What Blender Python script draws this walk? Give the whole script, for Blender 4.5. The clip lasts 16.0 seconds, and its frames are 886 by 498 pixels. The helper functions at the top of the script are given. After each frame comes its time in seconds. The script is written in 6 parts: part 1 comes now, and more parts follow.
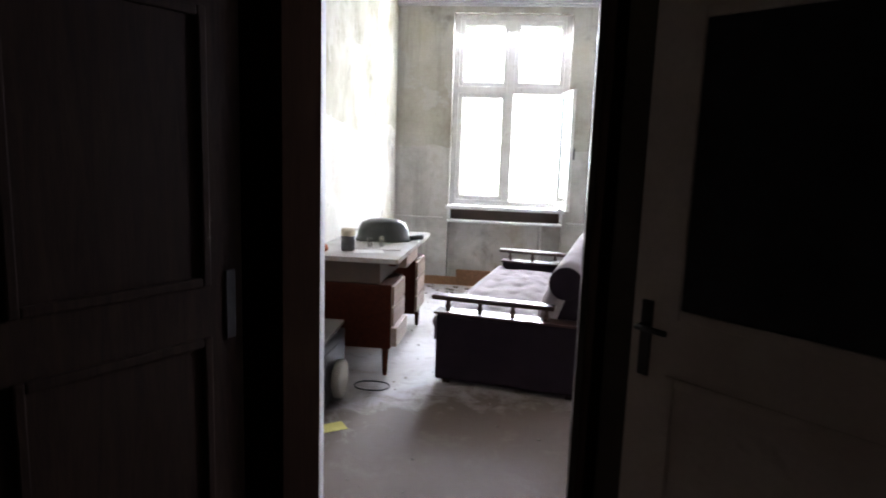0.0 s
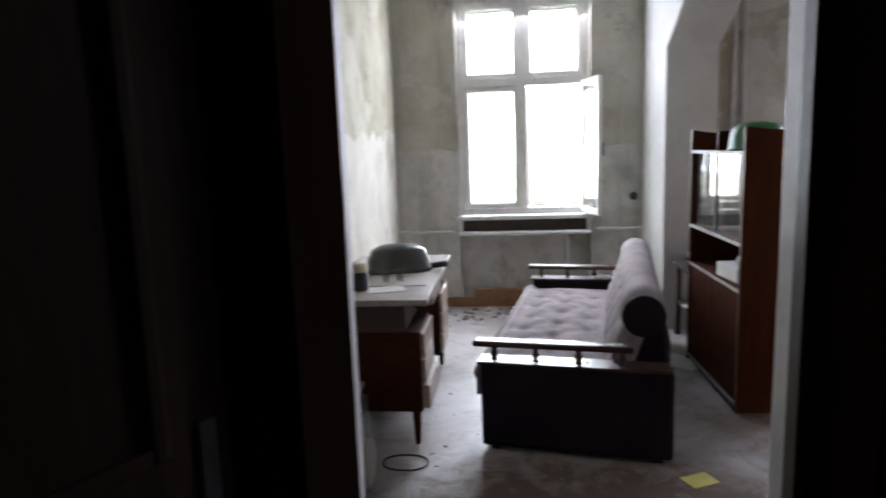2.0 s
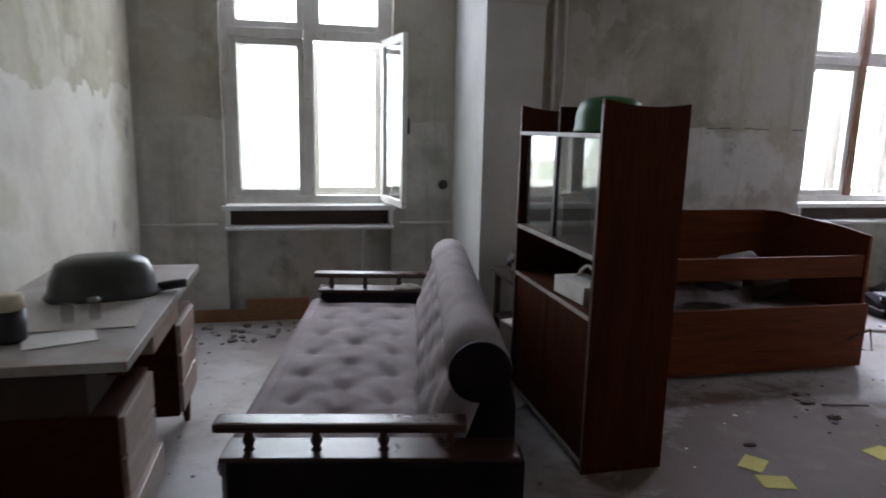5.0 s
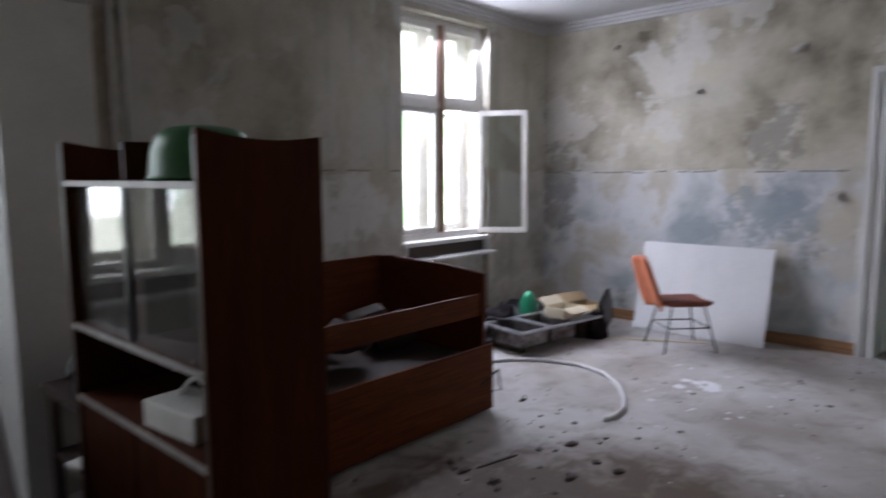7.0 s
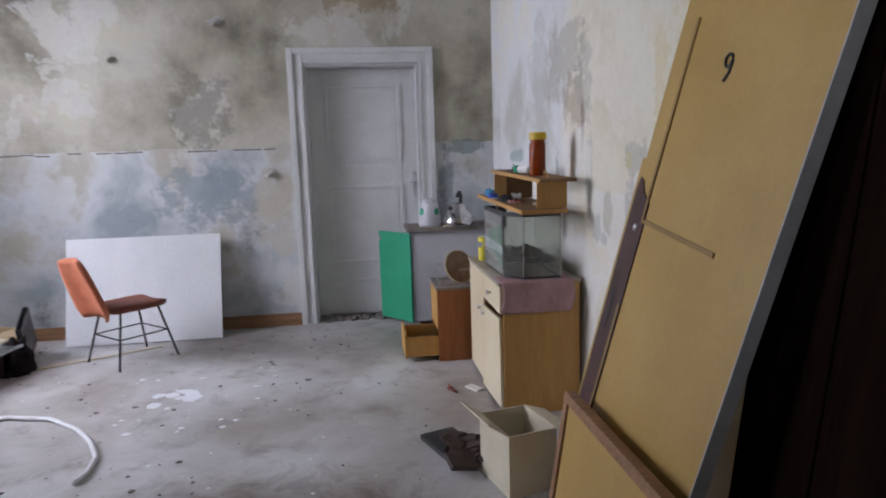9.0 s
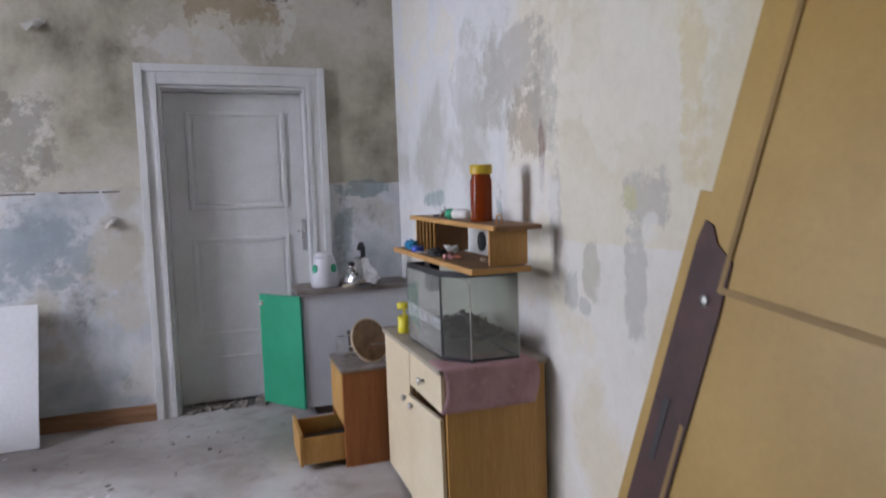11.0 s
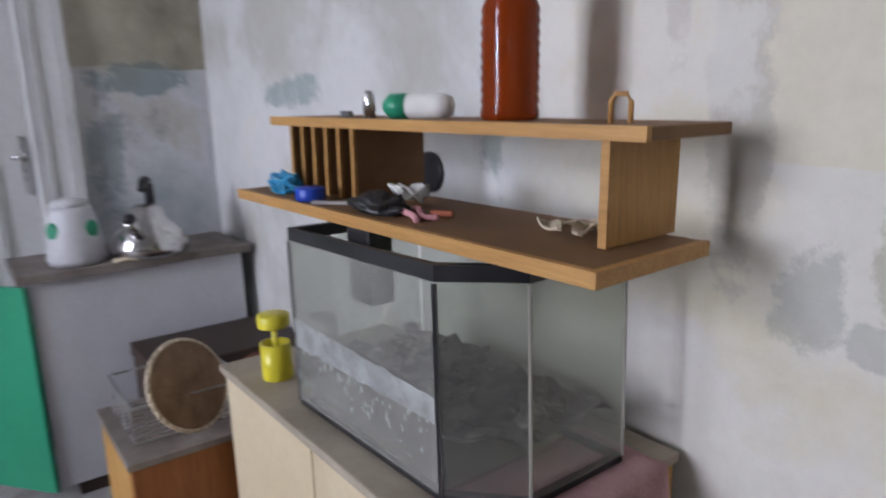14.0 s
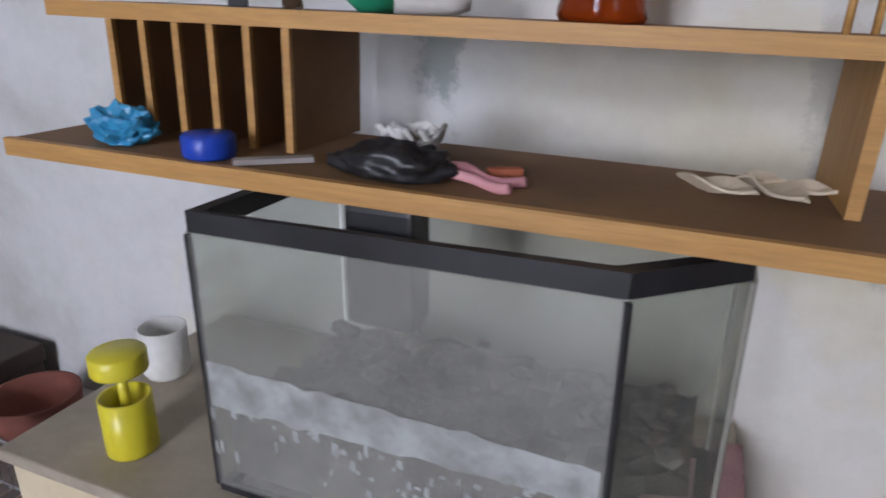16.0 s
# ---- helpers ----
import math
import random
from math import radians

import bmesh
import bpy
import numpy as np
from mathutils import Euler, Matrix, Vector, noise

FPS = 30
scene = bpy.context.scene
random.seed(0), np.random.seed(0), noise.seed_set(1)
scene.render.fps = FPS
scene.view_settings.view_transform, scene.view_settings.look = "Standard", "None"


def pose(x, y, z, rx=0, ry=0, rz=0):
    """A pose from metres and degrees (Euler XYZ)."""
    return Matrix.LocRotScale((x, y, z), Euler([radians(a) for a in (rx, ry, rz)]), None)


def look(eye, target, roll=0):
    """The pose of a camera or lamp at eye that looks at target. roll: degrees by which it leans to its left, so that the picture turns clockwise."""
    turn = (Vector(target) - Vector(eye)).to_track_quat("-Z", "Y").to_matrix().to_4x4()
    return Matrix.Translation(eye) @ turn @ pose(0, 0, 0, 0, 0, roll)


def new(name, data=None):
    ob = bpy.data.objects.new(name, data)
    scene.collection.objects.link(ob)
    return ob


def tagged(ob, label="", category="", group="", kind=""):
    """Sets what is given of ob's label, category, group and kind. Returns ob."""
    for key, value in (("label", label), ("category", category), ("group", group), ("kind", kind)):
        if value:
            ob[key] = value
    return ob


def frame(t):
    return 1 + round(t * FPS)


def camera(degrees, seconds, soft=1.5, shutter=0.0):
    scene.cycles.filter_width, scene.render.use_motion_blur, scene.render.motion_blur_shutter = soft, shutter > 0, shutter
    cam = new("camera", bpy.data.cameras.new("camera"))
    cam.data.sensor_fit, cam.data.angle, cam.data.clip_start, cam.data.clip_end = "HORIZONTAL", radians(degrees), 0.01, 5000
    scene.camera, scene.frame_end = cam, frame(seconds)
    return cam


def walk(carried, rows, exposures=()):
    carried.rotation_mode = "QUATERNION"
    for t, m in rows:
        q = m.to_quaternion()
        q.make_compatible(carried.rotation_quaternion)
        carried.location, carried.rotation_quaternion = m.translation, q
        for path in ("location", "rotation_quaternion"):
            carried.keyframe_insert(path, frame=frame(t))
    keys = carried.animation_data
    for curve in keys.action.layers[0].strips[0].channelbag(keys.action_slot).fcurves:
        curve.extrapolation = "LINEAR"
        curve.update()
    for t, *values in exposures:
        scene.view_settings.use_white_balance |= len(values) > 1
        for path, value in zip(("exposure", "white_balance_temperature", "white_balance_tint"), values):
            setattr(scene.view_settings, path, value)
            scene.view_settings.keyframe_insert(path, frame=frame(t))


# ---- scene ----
cam = camera(68.6, 16.0, soft=1.8, shutter=0.5)
METRES, EYE, TILT, LEAN, TURN = 8.0, 1.53, 0.0, 0.0, 6.3
PATH = [
    (0, (0.164, -0.44, 1.627), (-0.079, 1.521, 1.314), 2.0),
    (0.4, (0.127, -0.205, 1.615), (-0.227, 1.739, 1.307), -0.7),
    (0.8, (0.038, 0.068, 1.607), (-0.476, 1.987, 1.377), 0.3),
    (1, (0.011, 0.157, 1.634), (-0.597, 2.051, 1.422), 1.1),
    (1.5, (-0.069, 0.323, 1.627), (-0.601, 2.23, 1.344), -0.1),
    (2, (-0.229, 0.474, 1.66), (-0.432, 2.439, 1.35), -2.0),
    (2.4, (-0.225, 0.566, 1.641), (-0.251, 2.535, 1.293), -0.9),
    (2.8, (-0.197, 0.762, 1.638), (-0.221, 2.734, 1.308), 1.5),
    (3.2, (-0.171, 0.99, 1.636), (-0.146, 2.977, 1.407), 3.2),
    (5.5, (-0.088, 2.049, 1.582), (0.516, 3.917, 1.196), 1.3),
    (6, (0.016, 2.378, 1.599), (0.868, 4.157, 1.265), 1.3),
    (6.2, (0.061, 2.494, 1.606), (1.035, 4.209, 1.274), 0.1),
    (6.5, (0.127, 2.587, 1.595), (1.293, 4.176, 1.257), -0.2),
    (7, (0.288, 2.699, 1.589), (1.742, 4.054, 1.362), -0.3),
    (7.5, (0.508, 2.885, 1.619), (2.304, 3.745, 1.435), 0.6),
    (8, (0.589, 3.104, 1.547), (2.57, 3.333, 1.397), 1.2),
    (8.5, (0.684, 3.237, 1.526), (2.671, 3.145, 1.316), -0.6),
    (10.8, (1.751, 3.346, 1.475), (3.644, 2.747, 1.234), -2.4),
    (11, (1.89, 3.314, 1.48), (3.781, 2.684, 1.326), -2.0),
    (11.5, (2.189, 3.241, 1.489), (4.085, 2.615, 1.385), -0.8),
    (12, (2.474, 3.215, 1.478), (4.323, 2.465, 1.349), -1.0),
    (12.5, (2.785, 3.228, 1.463), (4.594, 2.396, 1.27), -1.7),
    (13, (3.172, 3.138, 1.38), (4.952, 2.245, 1.209), -1.3),
    (13.5, (3.519, 3.032, 1.382), (5.266, 2.089, 1.138), -1.4),
    (14, (3.752, 3.004, 1.386), (5.32, 1.829, 0.983), -1.9),
    (14.5, (3.963, 3.018, 1.373), (5.198, 1.556, 0.797), -2.7),
    (15, (4.148, 2.988, 1.374), (5.208, 1.393, 0.798), -3.1),
    (15.5, (4.306, 2.951, 1.386), (5.182, 1.287, 0.707), -1.0),
    (16, (4.450, 3.008, 1.384), (5.168, 1.272, 0.700), 0.5),
]
walk(cam, [(t, look(eye, target, roll)) for t, eye, target, roll in PATH],
     exposures=((0.0, 2.0), (1.0, 1.7), (2.0, 1.1), (3.2, 0.5), (5.5, 0.1), (6.5, 0.0), (7.5, -0.5), (8.5, -0.15), (11.0, 0.1), (12.5, 0.15), (16.0, 0.0)))

# ---- world and large lights ----
world = bpy.data.worlds.new("sky")
scene.world = world
world.use_nodes = True
wn = world.node_tree
sky = wn.nodes.new("ShaderNodeTexSky")
sky.sky_type, sky.sun_disc = "NISHITA", False
sky.sun_elevation, sky.sun_rotation = radians(40), radians(200)
wn.links.new(sky.outputs[0], wn.nodes["Background"].inputs[0])
wn.nodes["Background"].inputs[1].default_value = 0.12

X0, X1, Y0, Y1, ZC = -1.37, 6.80, 2.02, 7.11, 3.27
WIN = ((-0.73, 0.59), (4.48, 5.74))
WZ0, WZ1 = 0.95, 3.11


def window_light(name, x0, x1, watts):
    """The sky's light, filling one window opening just outside its glass."""
    data = bpy.data.lights.new(name, "AREA")
    data.shape, data.size, data.size_y, data.energy = "RECTANGLE", x1 - x0 - 0.04, WZ1 - WZ0 - 0.04, watts
    data.color = (0.77, 0.79, 1.0)
    ob = new(name, data)
    ob.matrix_world = look(((x0 + x1) / 2, Y1 + 0.60, (WZ0 + WZ1) / 2 + 0.12), ((x0 + x1) / 2, Y1 - 2.4, (WZ0 + WZ1) / 2 - 1.9))
    return ob


window_light("daylight_window_1", *WIN[0], 108)
window_light("daylight_window_2", *WIN[1], 330)

# ---- materials ----


def ramp(nt, fac, stops):
    r = nt.nodes.new("ShaderNodeValToRGB")
    while len(r.color_ramp.elements) < len(stops):
        r.color_ramp.elements.new(0.5)
    for e, (p, c) in zip(r.color_ramp.elements, stops):
        e.position, e.color = p, (*c, 1)
    nt.links.new(fac, r.inputs[0])
    return r.outputs[0]


def noise_out(nt, vec, scale, detail=6, rough=0.6, dist=0.0):
    n = nt.nodes.new("ShaderNodeTexNoise")
    n.inputs["Scale"].default_value, n.inputs["Detail"].default_value = scale, detail
    n.inputs["Roughness"].default_value, n.inputs["Distortion"].default_value = rough, dist
    nt.links.new(vec, n.inputs["Vector"])
    return n.outputs["Fac"]


def mixc(nt, fac, a, b, kind="MIX"):
    m = nt.nodes.new("ShaderNodeMix")
    m.data_type, m.blend_type = "RGBA", kind
    for sock, v in ((m.inputs[0], fac), (m.inputs[6], a), (m.inputs[7], b)):
        if isinstance(v, (int, float)):
            sock.default_value = v
        elif isinstance(v, tuple):
            sock.default_value = (*v, 1)
        else:
            nt.links.new(v, sock)
    return m.outputs[2]


def mathn(nt, op, a, b=0.0, c=0.0):
    m = nt.nodes.new("ShaderNodeMath")
    m.operation = op
    for sock, v in zip(m.inputs, (a, b, c)):
        if isinstance(v, (int, float)):
            sock.default_value = v
        else:
            nt.links.new(v, sock)
    return m.outputs[0]


def blank(name):
    m = bpy.data.materials.new(name)
    m.use_nodes = True
    nt = m.node_tree
    return m, nt, nt.nodes["Principled BSDF"]


def coords(nt, stretch=(1, 1, 1)):
    tc = nt.nodes.new("ShaderNodeTexCoord")
    mp = nt.nodes.new("ShaderNodeMapping")
    mp.inputs["Scale"].default_value = stretch
    nt.links.new(tc.outputs["Object"], mp.inputs[0])
    return mp.outputs[0]


def bump(nt, bsdf, height, strength=0.3, distance=0.01):
    b = nt.nodes.new("ShaderNodeBump")
    b.inputs["Strength"].default_value, b.inputs["Distance"].default_value = strength, distance
    nt.links.new(height, b.inputs["Height"])
    nt.links.new(b.outputs[0], bsdf.inputs["Normal"])


def surface(name, a, b, scale=6, rough=0.6, fine=60, relief=0.2, stretch=(1, 1, 1), metal=0.0, dirt=None, dirt_amount=0.5, dirt_scale=3, spec=0.5):
    """A worn surface: two tones at a large scale, fine grain, and dirt patches."""
    m, nt, bs = blank(name)
    v = coords(nt, stretch)
    big = noise_out(nt, v, scale, 5)
    small = noise_out(nt, v, fine, 4)
    col = ramp(nt, big, ((0.35, a), (0.65, b)))
    grain = ramp(nt, small, ((0.3, (0.92, 0.92, 0.92)), (0.7, (1, 1, 1))))
    col = mixc(nt, 1.0, col, grain, "MULTIPLY")
    if dirt:
        d = ramp(nt, noise_out(nt, v, dirt_scale, 8, 0.7, 0.4), ((1 - dirt_amount, (0, 0, 0)), (min(1.0, 1.15 - dirt_amount), (1, 1, 1))))
        col = mixc(nt, d, col, dirt)
    nt.links.new(col, bs.inputs["Base Color"])
    nt.links.new(mathn(nt, "MULTIPLY_ADD", big, 0.25, rough - 0.12), bs.inputs["Roughness"])
    bs.inputs["Metallic"].default_value = metal
    bs.inputs["Specular IOR Level"].default_value = spec
    bump(nt, bs, small, relief, 0.004)
    return m


def wood(name, a, b, rough=0.45, along=2, spec=0.5):
    """Veneer with grain along one axis."""
    m, nt, bs = blank(name)
    st = [9, 9, 9]
    st[along] = 0.7
    v = coords(nt, tuple(st))
    n = noise_out(nt, v, 3.0, 7, 0.65, 1.2)
    f = noise_out(nt, v, 22, 3)
    col = ramp(nt, n, ((0.3, a), (0.7, b)))
    g = ramp(nt, f, ((0.3, (0.75, 0.75, 0.75)), (0.65, (1, 1, 1))))
    col = mixc(nt, 0.8, col, g, "MULTIPLY")
    dust = noise_out(nt, coords(nt), 2.3, 6)
    nt.links.new(col, bs.inputs["Base Color"])
    nt.links.new(mathn(nt, "MULTIPLY_ADD", dust, 0.35, rough - 0.15), bs.inputs["Roughness"])
    bs.inputs["Specular IOR Level"].default_value = spec
    bump(nt, bs, f, 0.08, 0.002)
    return m


def plaster(name, upper, lower, cream=None, mould=0.45, line=1.62, drip=False, east=None, ragged=0.10, stains=()):
    """Old distempered plaster: blotches, peeled flakes, mould; a second paint under a dado line."""
    m, nt, bs = blank(name)
    geo = nt.nodes.new("ShaderNodeNewGeometry")
    pos = geo.outputs["Position"]
    sep = nt.nodes.new("ShaderNodeSeparateXYZ")
    nt.links.new(pos, sep.inputs[0])
    z = sep.outputs[2]
    big = noise_out(nt, pos, 1.1, 7, 0.62, 0.15)
    mid = noise_out(nt, pos, 1.6, 9, 0.55, 0.25)
    fine = noise_out(nt, pos, 24, 6, 0.7)
    up = ramp(nt, big, tuple((p, c) for p, c in zip((0.32, 0.45, 0.58, 0.7), upper)))
    lo = ramp(nt, mid, tuple((p, c) for p, c in zip((0.36, 0.46, 0.53, 0.62), lower)))
    edge = mathn(nt, "MULTIPLY_ADD", mid, ragged, line - ragged / 2)
    below = mathn(nt, "LESS_THAN", z, edge)
    col = mixc(nt, below, up, lo)
    # flakes with hard edges
    fl = noise_out(nt, pos, 1.35, 9, 0.57, 0.3)
    if east:
        e1 = ramp(nt, fl, tuple((p, c) for p, c in zip((0.36, 0.45, 0.54, 0.66), east)))
        far = mathn(nt, "ADD", sep.outputs[0], mathn(nt, "MULTIPLY_ADD", big, 1.6, -0.8))
        col = mixc(nt, ramp(nt, mathn(nt, "MULTIPLY_ADD", far, 0.5, -1.9), ((0.35, (0, 0, 0)), (0.55, (1, 1, 1)))), col, e1)
    col = mixc(nt, ramp(nt, fl, ((0.575, (0, 0, 0)), (0.592, (0.6, 0.6, 0.6)))), col, cream or upper[2])
    # mould and water stains
    mo = noise_out(nt, pos, 1.7, 9, 0.7, 0.15)
    mo2 = noise_out(nt, pos, 11, 5, 0.7)
    mask = mathn(nt, "MULTIPLY", ramp(nt, mo, ((1 - mould, (0, 0, 0)), (1.14 - mould, (1, 1, 1)))), ramp(nt, mo2, ((0.35, (0.15, 0.15, 0.15)), (0.62, (1, 1, 1)))))
    col = mixc(nt, mask, col, (0.13, 0.12, 0.095))
    # stains, old paint remains and filler patches: along the wall, height, width, height, colour, strength
    for ax, cx, cz, w, h, tone, power in stains:
        u = mathn(nt, "MULTIPLY_ADD", sep.outputs[ax], 2 / w, -2 * cx / w)
        q = mathn(nt, "MULTIPLY_ADD", z, 2 / h, -2 * cz / h)
        d4 = mathn(nt, "ADD", mathn(nt, "POWER", mathn(nt, "ABSOLUTE", u), 3), mathn(nt, "POWER", mathn(nt, "ABSOLUTE", q), 3))
        d4 = mathn(nt, "ADD", d4, mathn(nt, "MULTIPLY_ADD", noise_out(nt, pos, 6, 9, 0.72), 5.5, -2.6))
        col = mixc(nt, ramp(nt, d4, ((0.45, (power * 0.85,) * 3), (0.95, (0, 0, 0)))), col, tone)
    if drip:
        mp = nt.nodes.new("ShaderNodeMapping")
        mp.inputs["Scale"].default_value = (3.2, 3.2, 0.28)
        nt.links.new(pos, mp.inputs[0])
        dr = noise_out(nt, mp.outputs[0], 2.2, 6, 0.6)
        col = mixc(nt, ramp(nt, dr, ((0.52, (0, 0, 0)), (0.72, (0.6, 0.6, 0.6)))), col, (0.27, 0.25, 0.20))
    col = mixc(nt, 0.5, col, ramp(nt, fine, ((0.3, (0.86, 0.86, 0.84)), (0.6, (1, 1, 1)))), "MULTIPLY")
    nt.links.new(col, bs.inputs["Base Color"])
    bs.inputs["Roughness"].default_value = 0.85
    bs.inputs["Specular IOR Level"].default_value = 0.25
    h = mathn(nt, "ADD", mathn(nt, "MULTIPLY", fl, 0.8), mathn(nt, "MULTIPLY", fine, 0.35))
    bump(nt, bs, h, 0.35, 0.012)
    return m


def glass(name, tint=(0.96, 0.98, 0.97), rough=0.02, see=0.9):
    m, nt, bs = blank(name)
    tr = nt.nodes.new("ShaderNodeBsdfTransparent")
    tr.inputs[0].default_value = (*tint, 1)
    mx = nt.nodes.new("ShaderNodeMixShader")
    lw = nt.nodes.new("ShaderNodeLayerWeight")
    lw.inputs[0].default_value = 0.5
    sheen = mathn(nt, "MULTIPLY_ADD", mathn(nt, "POWER", lw.outputs["Facing"], 4.0), 0.6, 0.05)
    gl = nt.nodes.new("ShaderNodeBsdfGlossy")
    gl.inputs["Roughness"].default_value = rough
    nt.links.new(sheen, mx.inputs[0])
    nt.links.new(tr.outputs[0], mx.inputs[1])
    nt.links.new(gl.outputs[0], mx.inputs[2])
    if see < 1:
        dusty = nt.nodes.new("ShaderNodeBsdfDiffuse")
        dusty.inputs[0].default_value = (0.50, 0.49, 0.45, 1)
        m2 = nt.nodes.new("ShaderNodeMixShader")
        n = noise_out(nt, coords(nt), 5, 8, 0.7)
        nt.links.new(mathn(nt, "MULTIPLY", n, 2 * (1 - see)), m2.inputs[0])
        nt.links.new(mx.outputs[0], m2.inputs[1])
        nt.links.new(dusty.outputs[0], m2.inputs[2])
        nt.links.new(m2.outputs[0], nt.nodes["Material Output"].inputs[0])
    else:
        nt.links.new(mx.outputs[0], nt.nodes["Material Output"].inputs[0])
    return m


GREY_UP = ((0.22, 0.20, 0.155), (0.42, 0.385, 0.30), (0.56, 0.53, 0.45), (0.58, 0.53, 0.39))
GREY_LO = ((0.34, 0.38, 0.40), (0.52, 0.54, 0.55), (0.62, 0.63, 0.64), (0.50, 0.47, 0.40))
M_far = plaster("plaster_far", GREY_UP, GREY_LO, (0.64, 0.62, 0.57), 0.42, stains=(
    (1, 2.30, 1.58, 0.46, 0.15, (0.16, 0.22, 0.22), 0.8), (1, 2.46, 1.25, 0.16, 0.6, (0.22, 0.27, 0.27), 0.7),
    (1, 3.2, 2.95, 0.9, 0.45, (0.30, 0.21, 0.10), 0.7), (1, 4.6, 1.95, 0.6, 0.7, (0.24, 0.22, 0.18), 0.7),
    (1, 4.6, 1.20, 0.9, 0.6, (0.30, 0.35, 0.38), 0.8), (1, 5.9, 1.25, 0.5, 0.5, (0.66, 0.67, 0.68), 0.8), (1, 4.02, 1.0, 0.35, 0.9, (0.58, 0.54, 0.46), 0.8),
    (1, 5.9, 3.02, 0.16, 0.14, (0.10, 0.08, 0.05), 0.9), (1, 6.9, 1.4, 0.5, 1.2, (0.20, 0.18, 0.15), 0.7), (1, 2.9, 3.0, 0.25, 0.2, (0.05, 0.045, 0.04), 0.8)))
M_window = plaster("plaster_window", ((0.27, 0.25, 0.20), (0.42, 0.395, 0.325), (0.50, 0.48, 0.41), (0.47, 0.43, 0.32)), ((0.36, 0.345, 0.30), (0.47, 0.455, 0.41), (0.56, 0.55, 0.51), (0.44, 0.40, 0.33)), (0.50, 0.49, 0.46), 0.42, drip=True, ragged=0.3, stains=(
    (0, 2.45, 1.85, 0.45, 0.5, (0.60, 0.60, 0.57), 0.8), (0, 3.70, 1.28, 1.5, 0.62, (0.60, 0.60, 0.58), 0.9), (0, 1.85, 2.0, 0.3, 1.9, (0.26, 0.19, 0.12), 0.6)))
M_left = plaster("plaster_left", ((0.36, 0.34, 0.22), (0.55, 0.53, 0.40), (0.68, 0.66, 0.54), (0.46, 0.43, 0.27)), ((0.66, 0.64, 0.56), (0.76, 0.74, 0.66), (0.8, 0.78, 0.7), (0.68, 0.65, 0.55)), (0.72, 0.70, 0.60), 0.43, 1.78, ragged=0.9)
M_south = plaster("plaster_south", ((0.62, 0.55, 0.41), (0.70, 0.64, 0.51), (0.72, 0.68, 0.57), (0.70, 0.61, 0.39)), ((0.66, 0.63, 0.56), (0.72, 0.69, 0.62), (0.74, 0.71, 0.65), (0.70, 0.64, 0.50)), (0.74, 0.70, 0.60), 0.24, 1.3, east=((0.50, 0.49, 0.45), (0.63, 0.63, 0.61), (0.69, 0.69, 0.68), (0.68, 0.66, 0.60)), stains=(
    (0, 3.69, 1.46, 0.26, 0.24, (0.46, 0.44, 0.39), 0.85), (0, 3.74, 1.18, 0.14, 0.48, (0.48, 0.46, 0.42), 0.85), (0, 3.765, 1.46, 0.09, 0.10, (0.55, 0.52, 0.25), 0.7), (0, 3.66, 1.36, 0.10, 0.12, (0.74, 0.72, 0.66), 0.8),
    (0, 4.02, 1.19, 0.15, 0.26, (0.48, 0.46, 0.37), 0.85), (0, 4.55, 1.82, 0.42, 0.40, (0.38, 0.31, 0.22), 0.75), (0, 4.29, 1.45, 0.12, 0.75, (0.47, 0.45, 0.40), 0.7),
    (0, 4.36, 1.95, 0.26, 0.5, (0.44, 0.42, 0.36), 0.7), (0, 4.40, 1.62, 0.06, 0.34, (0.26, 0.17, 0.14), 0.8), (0, 3.45, 1.78, 0.14, 0.6, (0.66, 0.56, 0.32), 0.7), (0, 3.2, 1.7, 0.5, 0.9, (0.66, 0.58, 0.38), 0.6),
    (0, 5.9, 1.48, 0.5, 0.12, (0.20, 0.28, 0.28), 0.7), (0, 4.87, 1.35, 0.10, 0.4, (0.20, 0.26, 0.25), 0.7), (0, 4.52, 1.50, 0.62, 0.30, (0.78, 0.76, 0.71), 0.8), (0, 4.75, 2.05, 0.9, 0.55, (0.40, 0.37, 0.31), 0.7), (0, 5.3, 2.1, 0.5, 0.7, (0.50, 0.50, 0.47), 0.6), (0, 4.17, 1.10, 0.12, 0.18, (0.26, 0.29, 0.27), 0.45), (0, 4.07, 1.05, 0.09, 0.07, (0.26, 0.28, 0.26), 0.45)))
M_pier = surface("pier_paint", (0.56, 0.56, 0.53), (0.66, 0.66, 0.63), 2, 0.8, 40, 0.2, dirt=(0.38, 0.37, 0.33), dirt_amount=0.38)
# dark tone stands for the unlit hall and soaks up bounced light
M_hall = surface("shade_toned_plaster", (0.11, 0.085, 0.062), (0.17, 0.135, 0.10), 2, 0.85, 30, 0.3, dirt=(0.05, 0.04, 0.03), dirt_amount=0.4)
M_ceil = surface("ceiling_paint", (0.50, 0.50, 0.49), (0.60, 0.60, 0.59), 1.2, 0.9, 30, 0.2, dirt=(0.42, 0.38, 0.30), dirt_amount=0.36)
M_white = surface("old_white_paint", (0.62, 0.62, 0.60), (0.72, 0.72, 0.71), 3, 0.5, 50, 0.15, dirt=(0.42, 0.39, 0.34), dirt_amount=0.36, dirt_scale=5)
M_frame = surface("window_paint", (0.60, 0.58, 0.53), (0.72, 0.71, 0.67), 6, 0.5, 70, 0.25, dirt=(0.30, 0.24, 0.17), dirt_amount=0.40, dirt_scale=9)
M_mullion = surface("weathered_mullion", (0.20, 0.11, 0.07), (0.30, 0.18, 0.12), 8, 0.6, 60, 0.3)
